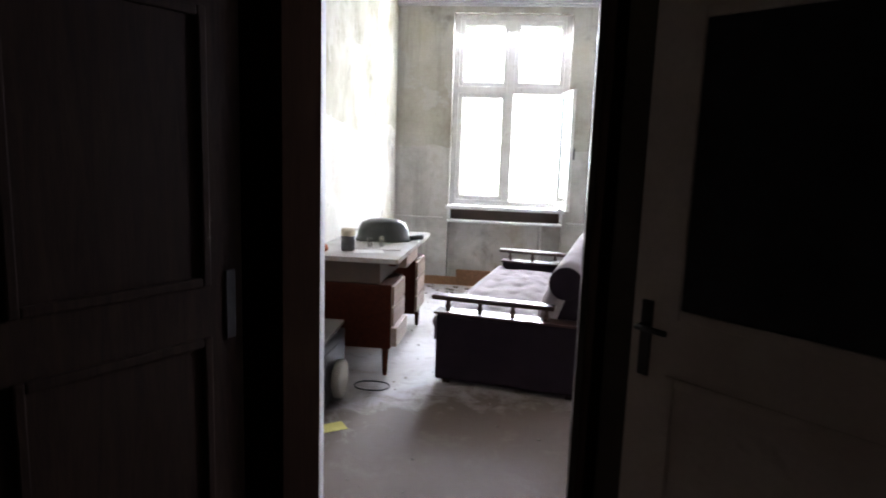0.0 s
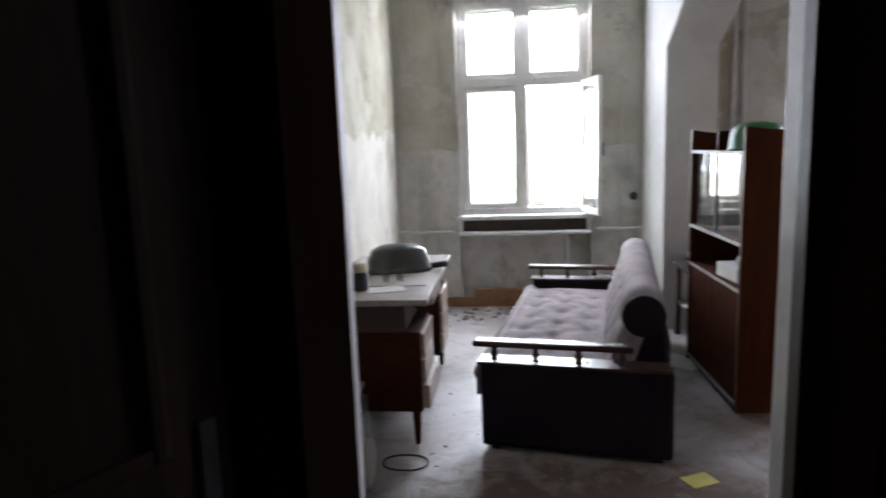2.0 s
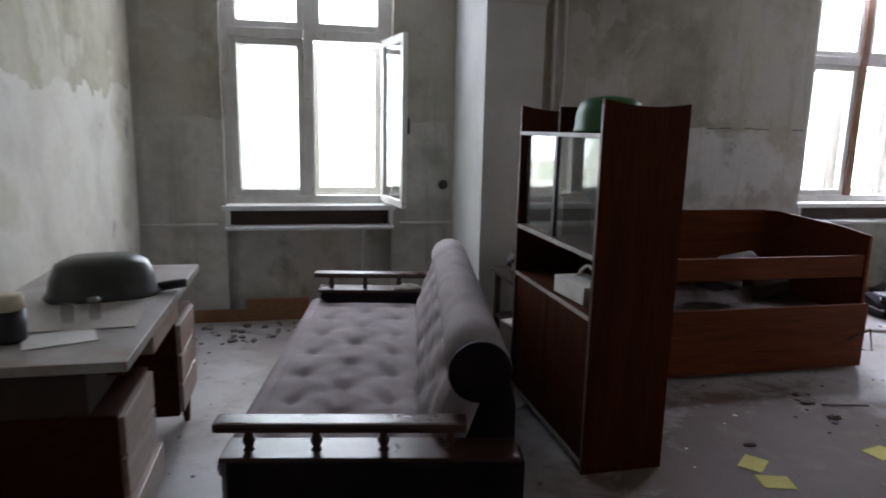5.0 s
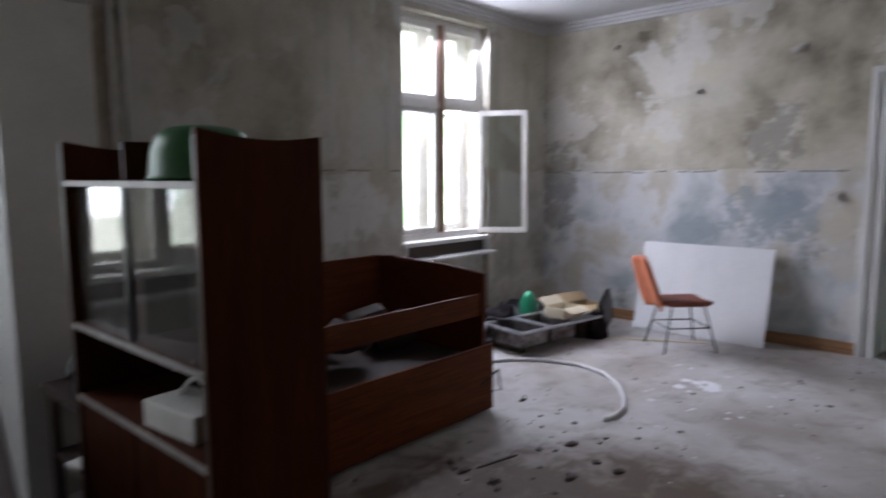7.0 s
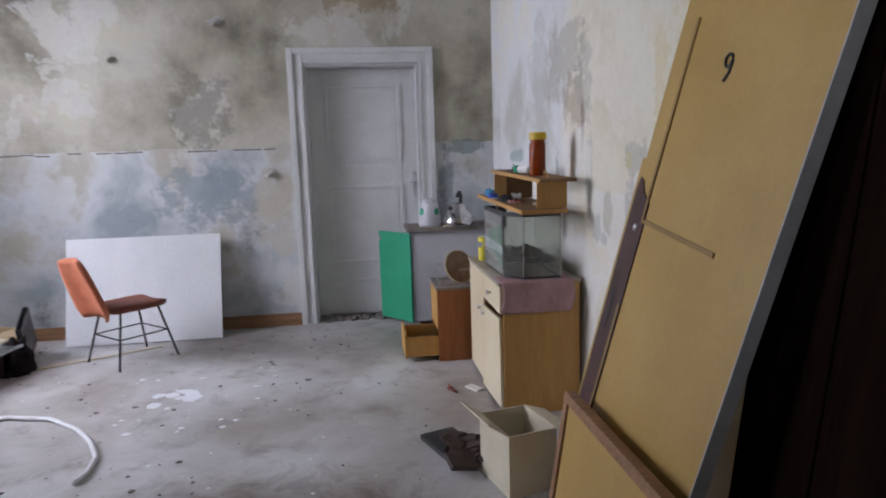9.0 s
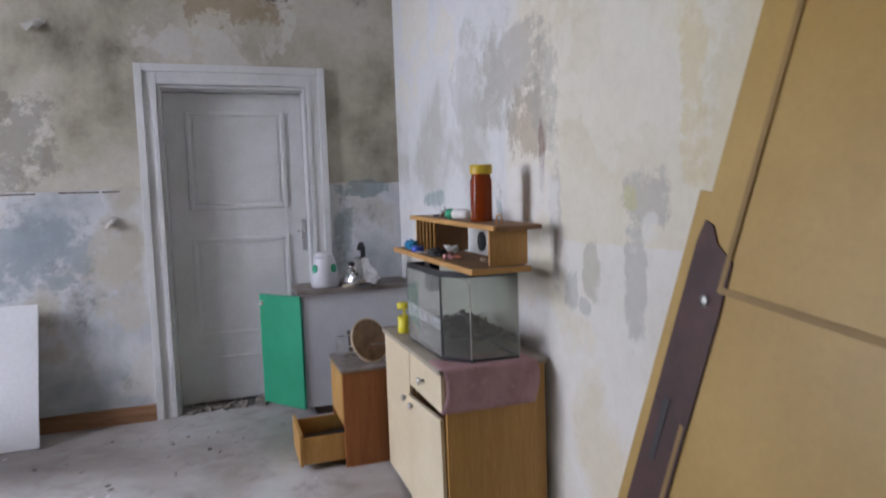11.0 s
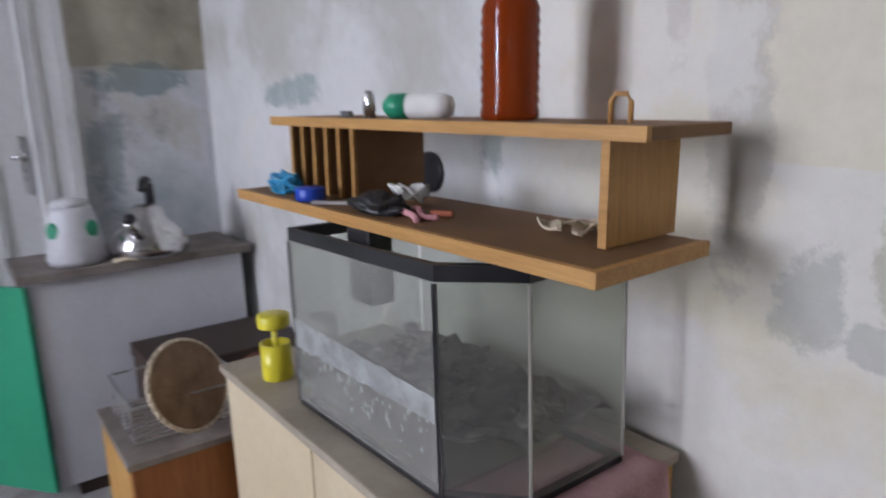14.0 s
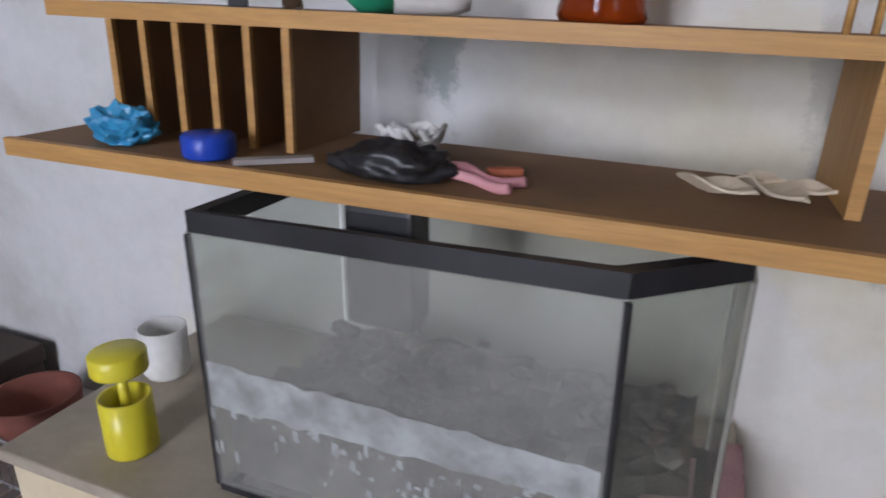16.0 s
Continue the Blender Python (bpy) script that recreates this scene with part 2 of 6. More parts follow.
M_skirt = wood("skirting_wood", (0.22, 0.11, 0.05), (0.40, 0.22, 0.11), 0.6, 1)
M_pipe = surface("pipe_paint", (0.50, 0.49, 0.45), (0.60, 0.59, 0.55), 8, 0.5, 50, 0.1)
M_glass = glass("window_glass", see=0.985)
M_desk = wood("mahogany_veneer", (0.030, 0.007, 0.003), (0.070, 0.016, 0.007), 0.5, 1, 0.12)
M_desktop = surface("dusty_desktop", (0.28, 0.25, 0.225), (0.44, 0.42, 0.40), 5, 0.4, 60, 0.1, dirt=(0.30, 0.20, 0.13), dirt_amount=0.45)
M_drawer = wood("worn_drawer_front", (0.30, 0.20, 0.14), (0.48, 0.40, 0.34), 0.4, 1)
M_ward = wood("cabinet_veneer", (0.036, 0.009, 0.003), (0.080, 0.021, 0.006), 0.55, 2, 0.08)
M_wardedge = surface("cabinet_edging", (0.34, 0.31, 0.28), (0.46, 0.44, 0.41), 8, 0.5, 60, 0.1)
M_wardside = surface("worn_dark_edging", (0.06, 0.035, 0.025), (0.16, 0.11, 0.085), 6, 0.5, 60, 0.1)
# dark brown parts; on the desk it also paints a shaded gap
M_dark = surface("dark_parts_and_gap_shade", (0.03, 0.018, 0.012), (0.06, 0.035, 0.025), 4, 0.6, 40, 0.1)
M_bed = wood("bed_box_veneer", (0.080, 0.020, 0.007), (0.160, 0.044, 0.015), 0.55, 0, 0.12)
M_sofaw = wood("sofa_dark_wood", (0.035, 0.016, 0.012), (0.075, 0.035, 0.025), 0.3, 0)
M_vinyl = surface("sofa_dark_vinyl", (0.010, 0.006, 0.010), (0.020, 0.012, 0.018), 3, 0.6, 90, 0.2, spec=0.15)
M_fabric = surface("velour_grey_mauve", (0.24, 0.21, 0.215), (0.36, 0.32, 0.325), 4, 0.9, 160, 0.4, dirt=(0.22, 0.17, 0.16), dirt_amount=0.38, spec=0.1)
M_button = surface("button_fabric", (0.08, 0.06, 0.06), (0.12, 0.09, 0.09), 9, 0.9)
M_chrome = surface("dull_chrome", (0.55, 0.55, 0.56), (0.70, 0.70, 0.70), 6, 0.28, 80, 0.05, metal=1.0)
M_steel = surface("sink_steel", (0.42, 0.44, 0.47), (0.60, 0.62, 0.65), 5, 0.35, 60, 0.1, metal=0.85, dirt=(0.12, 0.11, 0.10), dirt_amount=0.42)
M_blackm = surface("black_metal", (0.02, 0.02, 0.02), (0.045, 0.04, 0.04), 8, 0.5)
M_black = surface("black_plastic", (0.012, 0.012, 0.013), (0.03, 0.03, 0.032), 6, 0.4, 60, 0.1)
M_oliv = surface("dark_olive_plastic", (0.030, 0.034, 0.028), (0.055, 0.058, 0.050), 5, 0.35, 60, 0.1)
M_orange = surface("orange_upholstery", (0.42, 0.11, 0.05), (0.56, 0.18, 0.09), 6, 0.75, 120, 0.3, dirt=(0.22, 0.06, 0.04), dirt_amount=0.38)
M_rust = surface("dark_red_seat", (0.16, 0.05, 0.035), (0.26, 0.085, 0.055), 6, 0.8, 120, 0.3)
M_board = surface("white_board", (0.70, 0.71, 0.72), (0.78, 0.78, 0.79), 2, 0.45, 40, 0.05, dirt=(0.55, 0.54, 0.52), dirt_amount=0.36)
M_green = surface("green_laminate", (0.022, 0.30, 0.155), (0.030, 0.35, 0.185), 3, 0.4, 50, 0.05)
M_cabwhite = surface("greyish_white_laminate", (0.60, 0.60, 0.62), (0.68, 0.68, 0.70), 3, 0.45, 50, 0.05, dirt=(0.45, 0.43, 0.42), dirt_amount=0.36)
M_worktop = surface("grimy_worktop", (0.17, 0.14, 0.12), (0.30, 0.26, 0.23), 7, 0.6, 60, 0.2)
M_brown = wood("brown_veneer", (0.25, 0.078, 0.018), (0.38, 0.135, 0.036), 0.5, 2)
M_cream = surface("cream_laminate", (0.66, 0.55, 0.36), (0.74, 0.64, 0.45), 3, 0.45, 60, 0.05, dirt=(0.52, 0.42, 0.28), dirt_amount=0.34)
M_ochre = wood("ochre_veneer", (0.46, 0.235, 0.055), (0.58, 0.325, 0.095), 0.5, 2)
M_shelf = wood("light_pine_board", (0.46, 0.23, 0.062), (0.60, 0.33, 0.105), 0.5, 0)
M_chip = surface("brown_chipboard", (0.20, 0.105, 0.042), (0.28, 0.155, 0.068), 5, 0.7, 120, 0.3, dirt=(0.10, 0.07, 0.045), dirt_amount=0.42)
M_tank = glass("dirty_tank_glass", (0.88, 0.90, 0.87), 0.03, 0.80)
M_tankend = glass("tank_end_glass", (0.86, 0.88, 0.84), 0.03, 0.92)
M_scale = surface("limescale_film", (0.24, 0.24, 0.235), (0.50, 0.51, 0.51), 26, 0.8, 90, 0.2)
M_sediment = surface("tank_sediment", (0.050, 0.042, 0.034), (0.16, 0.145, 0.12), 22, 0.9, 90, 0.8, dirt=(0.30, 0.28, 0.245), dirt_amount=0.42, dirt_scale=14)
M_towel = surface("dusty_pink_towel", (0.40, 0.235, 0.24), (0.52, 0.33, 0.335), 9, 0.95, 140, 0.6, spec=0.1, dirt=(0.56, 0.42, 0.41), dirt_amount=0.42, dirt_scale=30)
M_yellow = surface("yellow_plastic", (0.72, 0.62, 0.03), (0.80, 0.70, 0.06), 4, 0.35, 40, 0.03)
M_lid = surface("mustard_lid", (0.55, 0.36, 0.02), (0.64, 0.44, 0.03), 5, 0.4, 40, 0.03)
M_blue = surface("blue_plastic", (0.01, 0.05, 0.42), (0.02, 0.08, 0.52), 5, 0.35)
M_cyan = surface("cyan_plastic_film", (0.03, 0.26, 0.48), (0.06, 0.36, 0.58), 8, 0.3)
M_pink = surface("pink_rubber", (0.62, 0.27, 0.29), (0.72, 0.36, 0.37), 8, 0.6)
M_paper = surface("off_white_paper", (0.68, 0.67, 0.62), (0.78, 0.77, 0.73), 8, 0.8)
M_bone = surface("dry_cream_scraps", (0.58, 0.48, 0.33), (0.72, 0.62, 0.46), 12, 0.8)
M_ypaper = surface("yellow_paper", (0.62, 0.56, 0.14), (0.72, 0.66, 0.20), 8, 0.8)
M_card = surface("cardboard", (0.40, 0.28, 0.15), (0.50, 0.37, 0.22), 4, 0.85, 60, 0.1)
M_cardl = surface("pale_carton", (0.56, 0.50, 0.36), (0.64, 0.58, 0.44), 4, 0.8, 60, 0.1)
M_ydoor = surface("ochre_door_paint", (0.43, 0.27, 0.07), (0.51, 0.335, 0.10), 2.2, 0.45, 50, 0.12, dirt=(0.38, 0.245, 0.08), dirt_amount=0.40)
M_groove_shade = surface("ochre_groove_shade", (0.26, 0.16, 0.045), (0.34, 0.21, 0.07), 6, 0.6)
M_edge = surface("chalky_door_edge", (0.42, 0.42, 0.42), (0.54, 0.54, 0.54), 8, 0.8)
M_plate = surface("rusty_brown_plate", (0.040, 0.014, 0.010), (0.080, 0.029, 0.022), 9, 0.5, 70, 0.3)
M_basket = surface("wicker", (0.20, 0.115, 0.06), (0.34, 0.215, 0.125), 14, 0.8, 120, 0.8)
M_hose = surface("pale_hose", (0.60, 0.60, 0.60), (0.72, 0.72, 0.72), 9, 0.5)
M_bowl = surface("dark_bowl_metal", (0.09, 0.075, 0.068), (0.30, 0.28, 0.27), 14, 0.32, 60, 0.1, metal=0.6, dirt=(0.05, 0.03, 0.025), dirt_amount=0.45)
M_plank = surface("dark_grey_board", (0.11, 0.095, 0.08), (0.19, 0.17, 0.15), 4, 0.6, 50, 0.15, dirt=(0.06, 0.05, 0.04), dirt_amount=0.4)
M_grey = surface("grey_door_leaf", (0.34, 0.31, 0.27), (0.44, 0.41, 0.36), 3, 0.55, 50, 0.15, dirt=(0.10, 0.085, 0.07), dirt_amount=0.38)
# near-black and sheenless: shade put into the colour of the woodwork
M_darkwood = wood("shade_dark_wood", (0.007, 0.004, 0.003), (0.016, 0.009, 0.006), 0.85, 2, 0.0)
# grimy paint darkened further to stand for the hall's shade
M_jamb = surface("hall_shade_paint", (0.06, 0.048, 0.035), (0.10, 0.082, 0.06), 4, 0.5, 50, 0.2, dirt=(0.08, 0.07, 0.06), dirt_amount=0.4)
M_darkglass = surface("frosted_dark_pane", (0.012, 0.012, 0.014), (0.03, 0.03, 0.034), 12, 0.35, 150, 0.5)
M_patchgrey = surface("grey_filler", (0.40, 0.38, 0.33), (0.52, 0.50, 0.46), 7, 0.9, 60, 0.4, dirt=(0.56, 0.52, 0.26), dirt_amount=0.36, dirt_scale=5)
M_debris = surface("plaster_crumbs", (0.10, 0.085, 0.07), (0.30, 0.27, 0.23), 30, 0.9)
M_chipw = surface("white_flakes", (0.72, 0.73, 0.75), (0.8, 0.8, 0.82), 9, 0.8)
m_amber, nt_, bs_ = blank("amber_glass")
bs_.inputs["Base Color"].default_value = (0.30, 0.045, 0.006, 1)
bs_.inputs["Roughness"].default_value = 0.08
bs_.inputs["Transmission Weight"].default_value = 0.45
bs_.inputs["IOR"].default_value = 1.3
M_amber = m_amber
M_clear = glass("cabinet_sliding_glass", (0.80, 0.80, 0.80), 0.03, 0.93)


def floor_material():
    m, nt, bs = blank("dusty_floor")
    geo = nt.nodes.new("ShaderNodeNewGeometry")
    pos = geo.outputs["Position"]
    big = noise_out(nt, pos, 0.9, 6, 0.6, 0.4)
    mid = noise_out(nt, pos, 4.5, 8, 0.7, 0.5)
    fine = noise_out(nt, pos, 45, 6, 0.75)
    sep = nt.nodes.new("ShaderNodeSeparateXYZ")
    nt.links.new(pos, sep.inputs[0])
    col = ramp(nt, big, ((0.36, (0.30, 0.27, 0.24)), (0.52, (0.44, 0.42, 0.405)), (0.64, (0.54, 0.535, 0.53))))
    # bare brown boards in ellipses, also painting the dimmer light away from windows
    dim_areas = []
    for cx, cy, rx, ry in ((2.35, 3.9, 1.55, 1.6), (0.2, 2.7, 1.7, 1.25), (0.0, 0.0, 2.0, 2.4)):
        u = mathn(nt, "MULTIPLY_ADD", sep.outputs[0], 1 / rx, -cx / rx)
        q = mathn(nt, "MULTIPLY_ADD", sep.outputs[1], 1 / ry, -cy / ry)
        dim_areas.append(mathn(nt, "ADD", mathn(nt, "MULTIPLY", u, u), mathn(nt, "MULTIPLY", q, q)))
    worn = mathn(nt, "MINIMUM", mathn(nt, "MINIMUM", dim_areas[0], dim_areas[1]), dim_areas[2])
    worn = mathn(nt, "ADD", worn, mathn(nt, "MULTIPLY_ADD", mid, 1.6, -0.8))
    bare = ramp(nt, worn, ((0.45, (0.92, 0.92, 0.92)), (1.1, (0, 0, 0))))
    col = mixc(nt, bare, col, (0.10, 0.064, 0.041))
    col = mixc(nt, ramp(nt, mid, ((0.52, (0, 0, 0)), (0.68, (0.6, 0.6, 0.6)))), col, (0.22, 0.18, 0.15))
    col = mixc(nt, ramp(nt, fine, ((0.60, (0, 0, 0)), (0.72, (0.6, 0.6, 0.6)))), col, (0.15, 0.125, 0.10))
    nt.links.new(col, bs.inputs["Base Color"])
    nt.links.new(mathn(nt, "ADD", mathn(nt, "MULTIPLY_ADD", mid, 0.36, 0.24), mathn(nt, "MULTIPLY", bare, 0.28)), bs.inputs["Roughness"])
    bs.inputs["Specular IOR Level"].default_value = 0.42
    bump(nt, bs, mathn(nt, "ADD", mathn(nt, "MULTIPLY", fine, 0.4), mid), 0.2, 0.004)
    return m


M_floor = floor_material()

# ---- mesh helpers ----


def box(bm, x0, x1, y0, y1, z0, z1, m=None):
    ret = bmesh.ops.create_cube(bm, size=1.0)
    t = Matrix.Translation(((x0 + x1) / 2, (y0 + y1) / 2, (z0 + z1) / 2)) @ Matrix.Diagonal((abs(x1 - x0), abs(y1 - y0), abs(z1 - z0), 1))
    bmesh.ops.transform(bm, matrix=(m @ t) if m else t, verts=ret["verts"])
    return ret["verts"]


def lathe(bm, profile, m=None, n=24):
    """Turns (radius, height) pairs round z."""
    rings = []
    for r, z in profile:
        rings.append([bm.verts.new(((m or Matrix()) @ Vector((r * math.cos(2 * math.pi * i / n), r * math.sin(2 * math.pi * i / n), z)))) for i in range(n)])
    for a, b in zip(rings, rings[1:]):
        for i in range(n):
            bm.faces.new((a[i], a[(i + 1) % n], b[(i + 1) % n], b[i]))
    bm.faces.new(rings[0][::-1])
    bm.faces.new(rings[-1])


def tube(bm, pts, r, n=8):
    """A round bar along points."""
    pts = [Vector(p) for p in pts]
    rings = []
    for i, p in enumerate(pts):
        d = (pts[min(i + 1, len(pts) - 1)] - pts[max(i - 1, 0)]).normalized()
        a = d.orthogonal().normalized() if abs(d.z) > 0.9 else d.cross(Vector((0, 0, 1))).normalized()
        b = d.cross(a)
        rings.append([bm.verts.new(p + r * (a * math.cos(2 * math.pi * k / n) + b * math.sin(2 * math.pi * k / n))) for k in range(n)])
    for a, b in zip(rings, rings[1:]):
        for k in range(n):
            bm.faces.new((a[k], a[(k + 1) % n], b[(k + 1) % n], b[k]))
    bm.faces.new(rings[0][::-1])
    bm.faces.new(rings[-1])


def prism(bm, outline, z0, z1, m=None):
    """Extrudes an outline of (x, y) from z0 to z1."""
    m = m or Matrix()
    lo = [bm.verts.new(m @ Vector((x, y, z0))) for x, y in outline]
    hi = [bm.verts.new(m @ Vector((x, y, z1))) for x, y in outline]
    bm.faces.new(lo[::-1])
    bm.faces.new(hi)
    for i in range(len(lo)):
        j = (i + 1) % len(lo)
        bm.faces.new((lo[i], lo[j], hi[j], hi[i]))


def finish(bm, name, material, bevel=0.0, smooth=False):
    bmesh.ops.recalc_face_normals(bm, faces=bm.faces)
    if bevel:
        bmesh.ops.bevel(bm, geom=list(bm.edges), offset=bevel, segments=2, affect="EDGES", profile=0.6, clamp_overlap=True)
    me = bpy.data.meshes.new(name)
    bm.to_mesh(me)
    bm.free()
    me.materials.append(material)
    if smooth:
        for p in me.polygons:
            p.use_smooth = True
    return me


def part(name, bm, material, parent, label="", bevel=0.0, smooth=False):
    ob = new(name, finish(bm, name, material, bevel, smooth))
    ob.parent = parent
    return tagged(ob, label)


def solid(name, bm, material, label, category, bevel=0.0, smooth=False, at=None, kind="", group=""):
    """A thing of one mesh."""
    ob = new(name, finish(bm, name, material, bevel, smooth))
    if at is not None:
        ob.matrix_world = at
    return tagged(ob, label, category, group, kind)


def thing(name, m, label, category, group="", kind=""):
    ob = new(name)
    ob.matrix_world = m
    return tagged(ob, label, category, group, kind)


def boxes(*dims):
    bm = bmesh.new()
    for d in dims:
        box(bm, *d)
    return bm


def structure(name, bm, material, label="", category="", bevel=0.0):
    return solid(name, bm, material, label, category, bevel, kind="structure")


# ---- structure ----
structure("floor", boxes((-1.7, 7.15, 1.62, 7.56, -0.12, 0.0), (-1.75, 1.65, -2.0, 1.6195, -0.12, 0.0)), M_floor, "dusty grey-brown worn floor", "floor")
bm = bmesh.new()
box(bm, -1.7, 7.15, 1.62, 7.56, ZC, ZC + 0.15)
box(bm, -1.75, 1.65, -2.0, 1.6195, ZC, ZC + 0.15)
structure("ceiling", bm, M_ceil, "off-white painted ceiling with stains", "ceiling")
bm = bmesh.new()
for i, (d, h) in enumerate(((0.10, 0.03), (0.06, 0.06), (0.025, 0.09))):
    z1 = ZC - 0.003 - i * 0.03
    box(bm, X1 - d, X1 - 0.001, Y0, Y1, z1 - 0.03, z1)
    box(bm, X0, X1 - d, Y1 - d, Y1 - 0.001, z1 - 0.03, z1)
structure("trim_cornice", bm, M_ceil, "stepped plaster ceiling cornice", "cornice")

# window wall with two openings and niches under them
bm = bmesh.new()
xs = (-1.67, WIN[0][0], WIN[0][1], WIN[1][0], WIN[1][1], 7.15)
for a, b in ((0, 1), (2, 3), (4, 5)):
    box(bm, xs[a], xs[b], Y1, Y1 + 0.45, 0, ZC)
for x0, x1 in WIN:
    box(bm, x0, x1, Y1, Y1 + 0.45, WZ1, ZC)
    box(bm, x0, x1, Y1 + 0.10, Y1 + 0.45, 0, WZ0 - 0.03)
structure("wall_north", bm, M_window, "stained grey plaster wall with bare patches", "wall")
# far wall with a doorway
DY0, DY1, DZ = 2.70, 3.71, 2.33
bm = bmesh.new()
box(bm, X1, X1 + 0.35, 1.6, DY0, 0, ZC)
box(bm, X1, X1 + 0.35, DY1, Y1, 0, ZC)
box(bm, X1, X1 + 0.35, DY0, DY1, DZ, ZC)
box(bm, X1 + 0.22, X1 + 0.35, DY0, DY1, 0, DZ)
structure("wall_east", bm, M_far, "mouldy peeling plaster wall over bluish old paint", "wall")
structure("wall_west", boxes((X0 - 0.3, X0, 1.6, Y1, 0, ZC)), M_left, "yellowed plaster wall with water stains", "wall")
# south wall with the entrance; its east end carries bluish remains of paint
EX0, EX1, EZ, EY, AX1X = -0.66, 0.44, 2.45, 1.62, 1.30
bm = bmesh.new()
box(bm, X0, EX0, EY, Y0, 0, ZC)
box(bm, EX1, AX1X, EY, Y0, 0, ZC)
box(bm, EX0, EX1, EY, Y0, EZ, ZC)
# toned dark so that less light bounces back into the room
structure("wall_entrance", bm, M_hall, "plaster wall round the entrance, toned dark to cut bounced light", "wall")
bm = bmesh.new()
box(bm, AX1X, X1, EY, Y0, 0, ZC)
structure("wall_south", bm, M_south, "cream plaster wall with grey filler patches", "wall")
# dividing wall with a broad arch
bm = bmesh.new()
AX0, AX1, AY0, AY1 = 1.10, 1.52, 2.42, 6.20
arc = [(0.0, 2.42), (0.30, 2.56), (0.58, 2.72), (0.82, 2.87), (0.96, 2.96)]
turn = Matrix(((0, 0, 1, 0), (1, 0, 0, 0), (0, 1, 0, 0), (0, 0, 0, 1)))
outline = [(Y0, 0.0), (AY0, 0.0)] + [(AY0 + u, h) for u, h in arc] + [(AY1 - u, h) for u, h in reversed(arc)] + [(AY1, 0.0), (Y1, 0.0), (Y1, ZC), (Y0, ZC)]
prism(bm, outline, AX0, AX1, turn)
structure("wall_divider", bm, M_pier, "off-white arched dividing wall between rooms", "wall")
bm = bmesh.new()
box(bm, -120, 200, 44.9, 45, -3, 60)
m_, nt_, bs_ = blank("bright_distance")
em_ = nt_.nodes.new("ShaderNodeEmission")
co_ = noise_out(nt_, coords(nt_), 0.25, 8, 0.7)
nt_.links.new(ramp(nt_, co_, ((0.42, (0.42, 0.62, 0.38)), (0.50, (1.0, 1.0, 0.97)))), em_.inputs[0])
em_.inputs[1].default_value = 7.0
nt_.links.new(em_.outputs[0], nt_.nodes["Material Output"].inputs[0])
structure("backdrop", bm, m_, "bright hazy trees and sky beyond the windows", "backdrop")
# hall behind the camera, its gloom put into the walls' dark tone
structure("wall_hall_west", boxes((-1.75, -1.55, -1.9, EY, 0, ZC)), M_hall, "hall wall toned dark for the unlit hall", "wall")
structure("wall_hall_east", boxes((1.45, 1.65, -1.9, EY, 0, ZC)), M_hall, "hall wall toned dark for the unlit hall", "wall")
structure("wall_hall_south", boxes((-1.75, 1.65, -2.0, -1.85, 0, ZC)), M_hall, "hall wall toned dark for the unlit hall", "wall")
structure("ground", boxes((-60, 60, 8.7, 90, -3.2, -3.0)), surface("grass", (0.05, 0.08, 0.03), (0.09, 0.12, 0.05), 1, 0.9), "grass outside the windows", "ground")

# skirting and dado lines
bm = bmesh.new()
box(bm, X1 - 0.025, X1 - 0.002, DY1 + 0.14, Y1 - 0.02, 0, 0.11)
box(bm, X1 - 0.035, X1 - 0.002, DY1 + 0.14, Y1 - 0.02, 0.0, 0.03)
box(bm, 1.55, 6.77, Y1 - 0.025, Y1 - 0.002, 0, 0.10)
box(bm, X0 + 0.02, 1.08, Y1 - 0.025, Y1 - 0.002, 0, 0.10)
structure("baseboard", bm, M_skirt, "worn brown wooden skirting board", "skirting", 0.003)
bm = bmesh.new()
for k in range(26):
    y0 = 3.86 + k * 0.125
    if random.random() < 0.8:
        dz = random.uniform(-0.008, 0.008)
        box(bm, X1 - 0.004, X1 + 0.01, y0, y0 + random.uniform(0.10, 0.13), 1.60 + dz, 1.612 + dz)
for k in range(20):
    x0 = 1.9 + k * 0.128
    if random.random() < 0.75:
        dz = random.uniform(-0.008, 0.008)
        box(bm, x0, x0 + random.uniform(0.1, 0.13), Y1 - 0.004, Y1 + 0.01, 1.62 + dz, 1.632 + dz)
structure("trim_dado", bm, M_debris, "ragged dark dado line on the plaster", "dado line")

# ---- windows ----


def pane(name, parent, x0, x1, z0, z1, y, m=None):
    bm = bmesh.new()
    box(bm, x0, x1, y - 0.002, y + 0.002, z0, z1, m)
    ob = part(name, bm, M_glass, parent)
    ob.visible_shadow = False
    return ob


def sash_frame(bm, x0, x1, z0, z1, y0, y1, w=0.055, m=None):
    box(bm, x0, x0 + w, y0, y1, z0, z1, m)
    box(bm, x1 - w, x1, y0, y1, z0, z1, m)
    box(bm, x0 + w, x1 - w, y0, y1, z0, z0 + w, m)
    box(bm, x0 + w, x1 - w, y0, y1, z1 - w, z1, m)


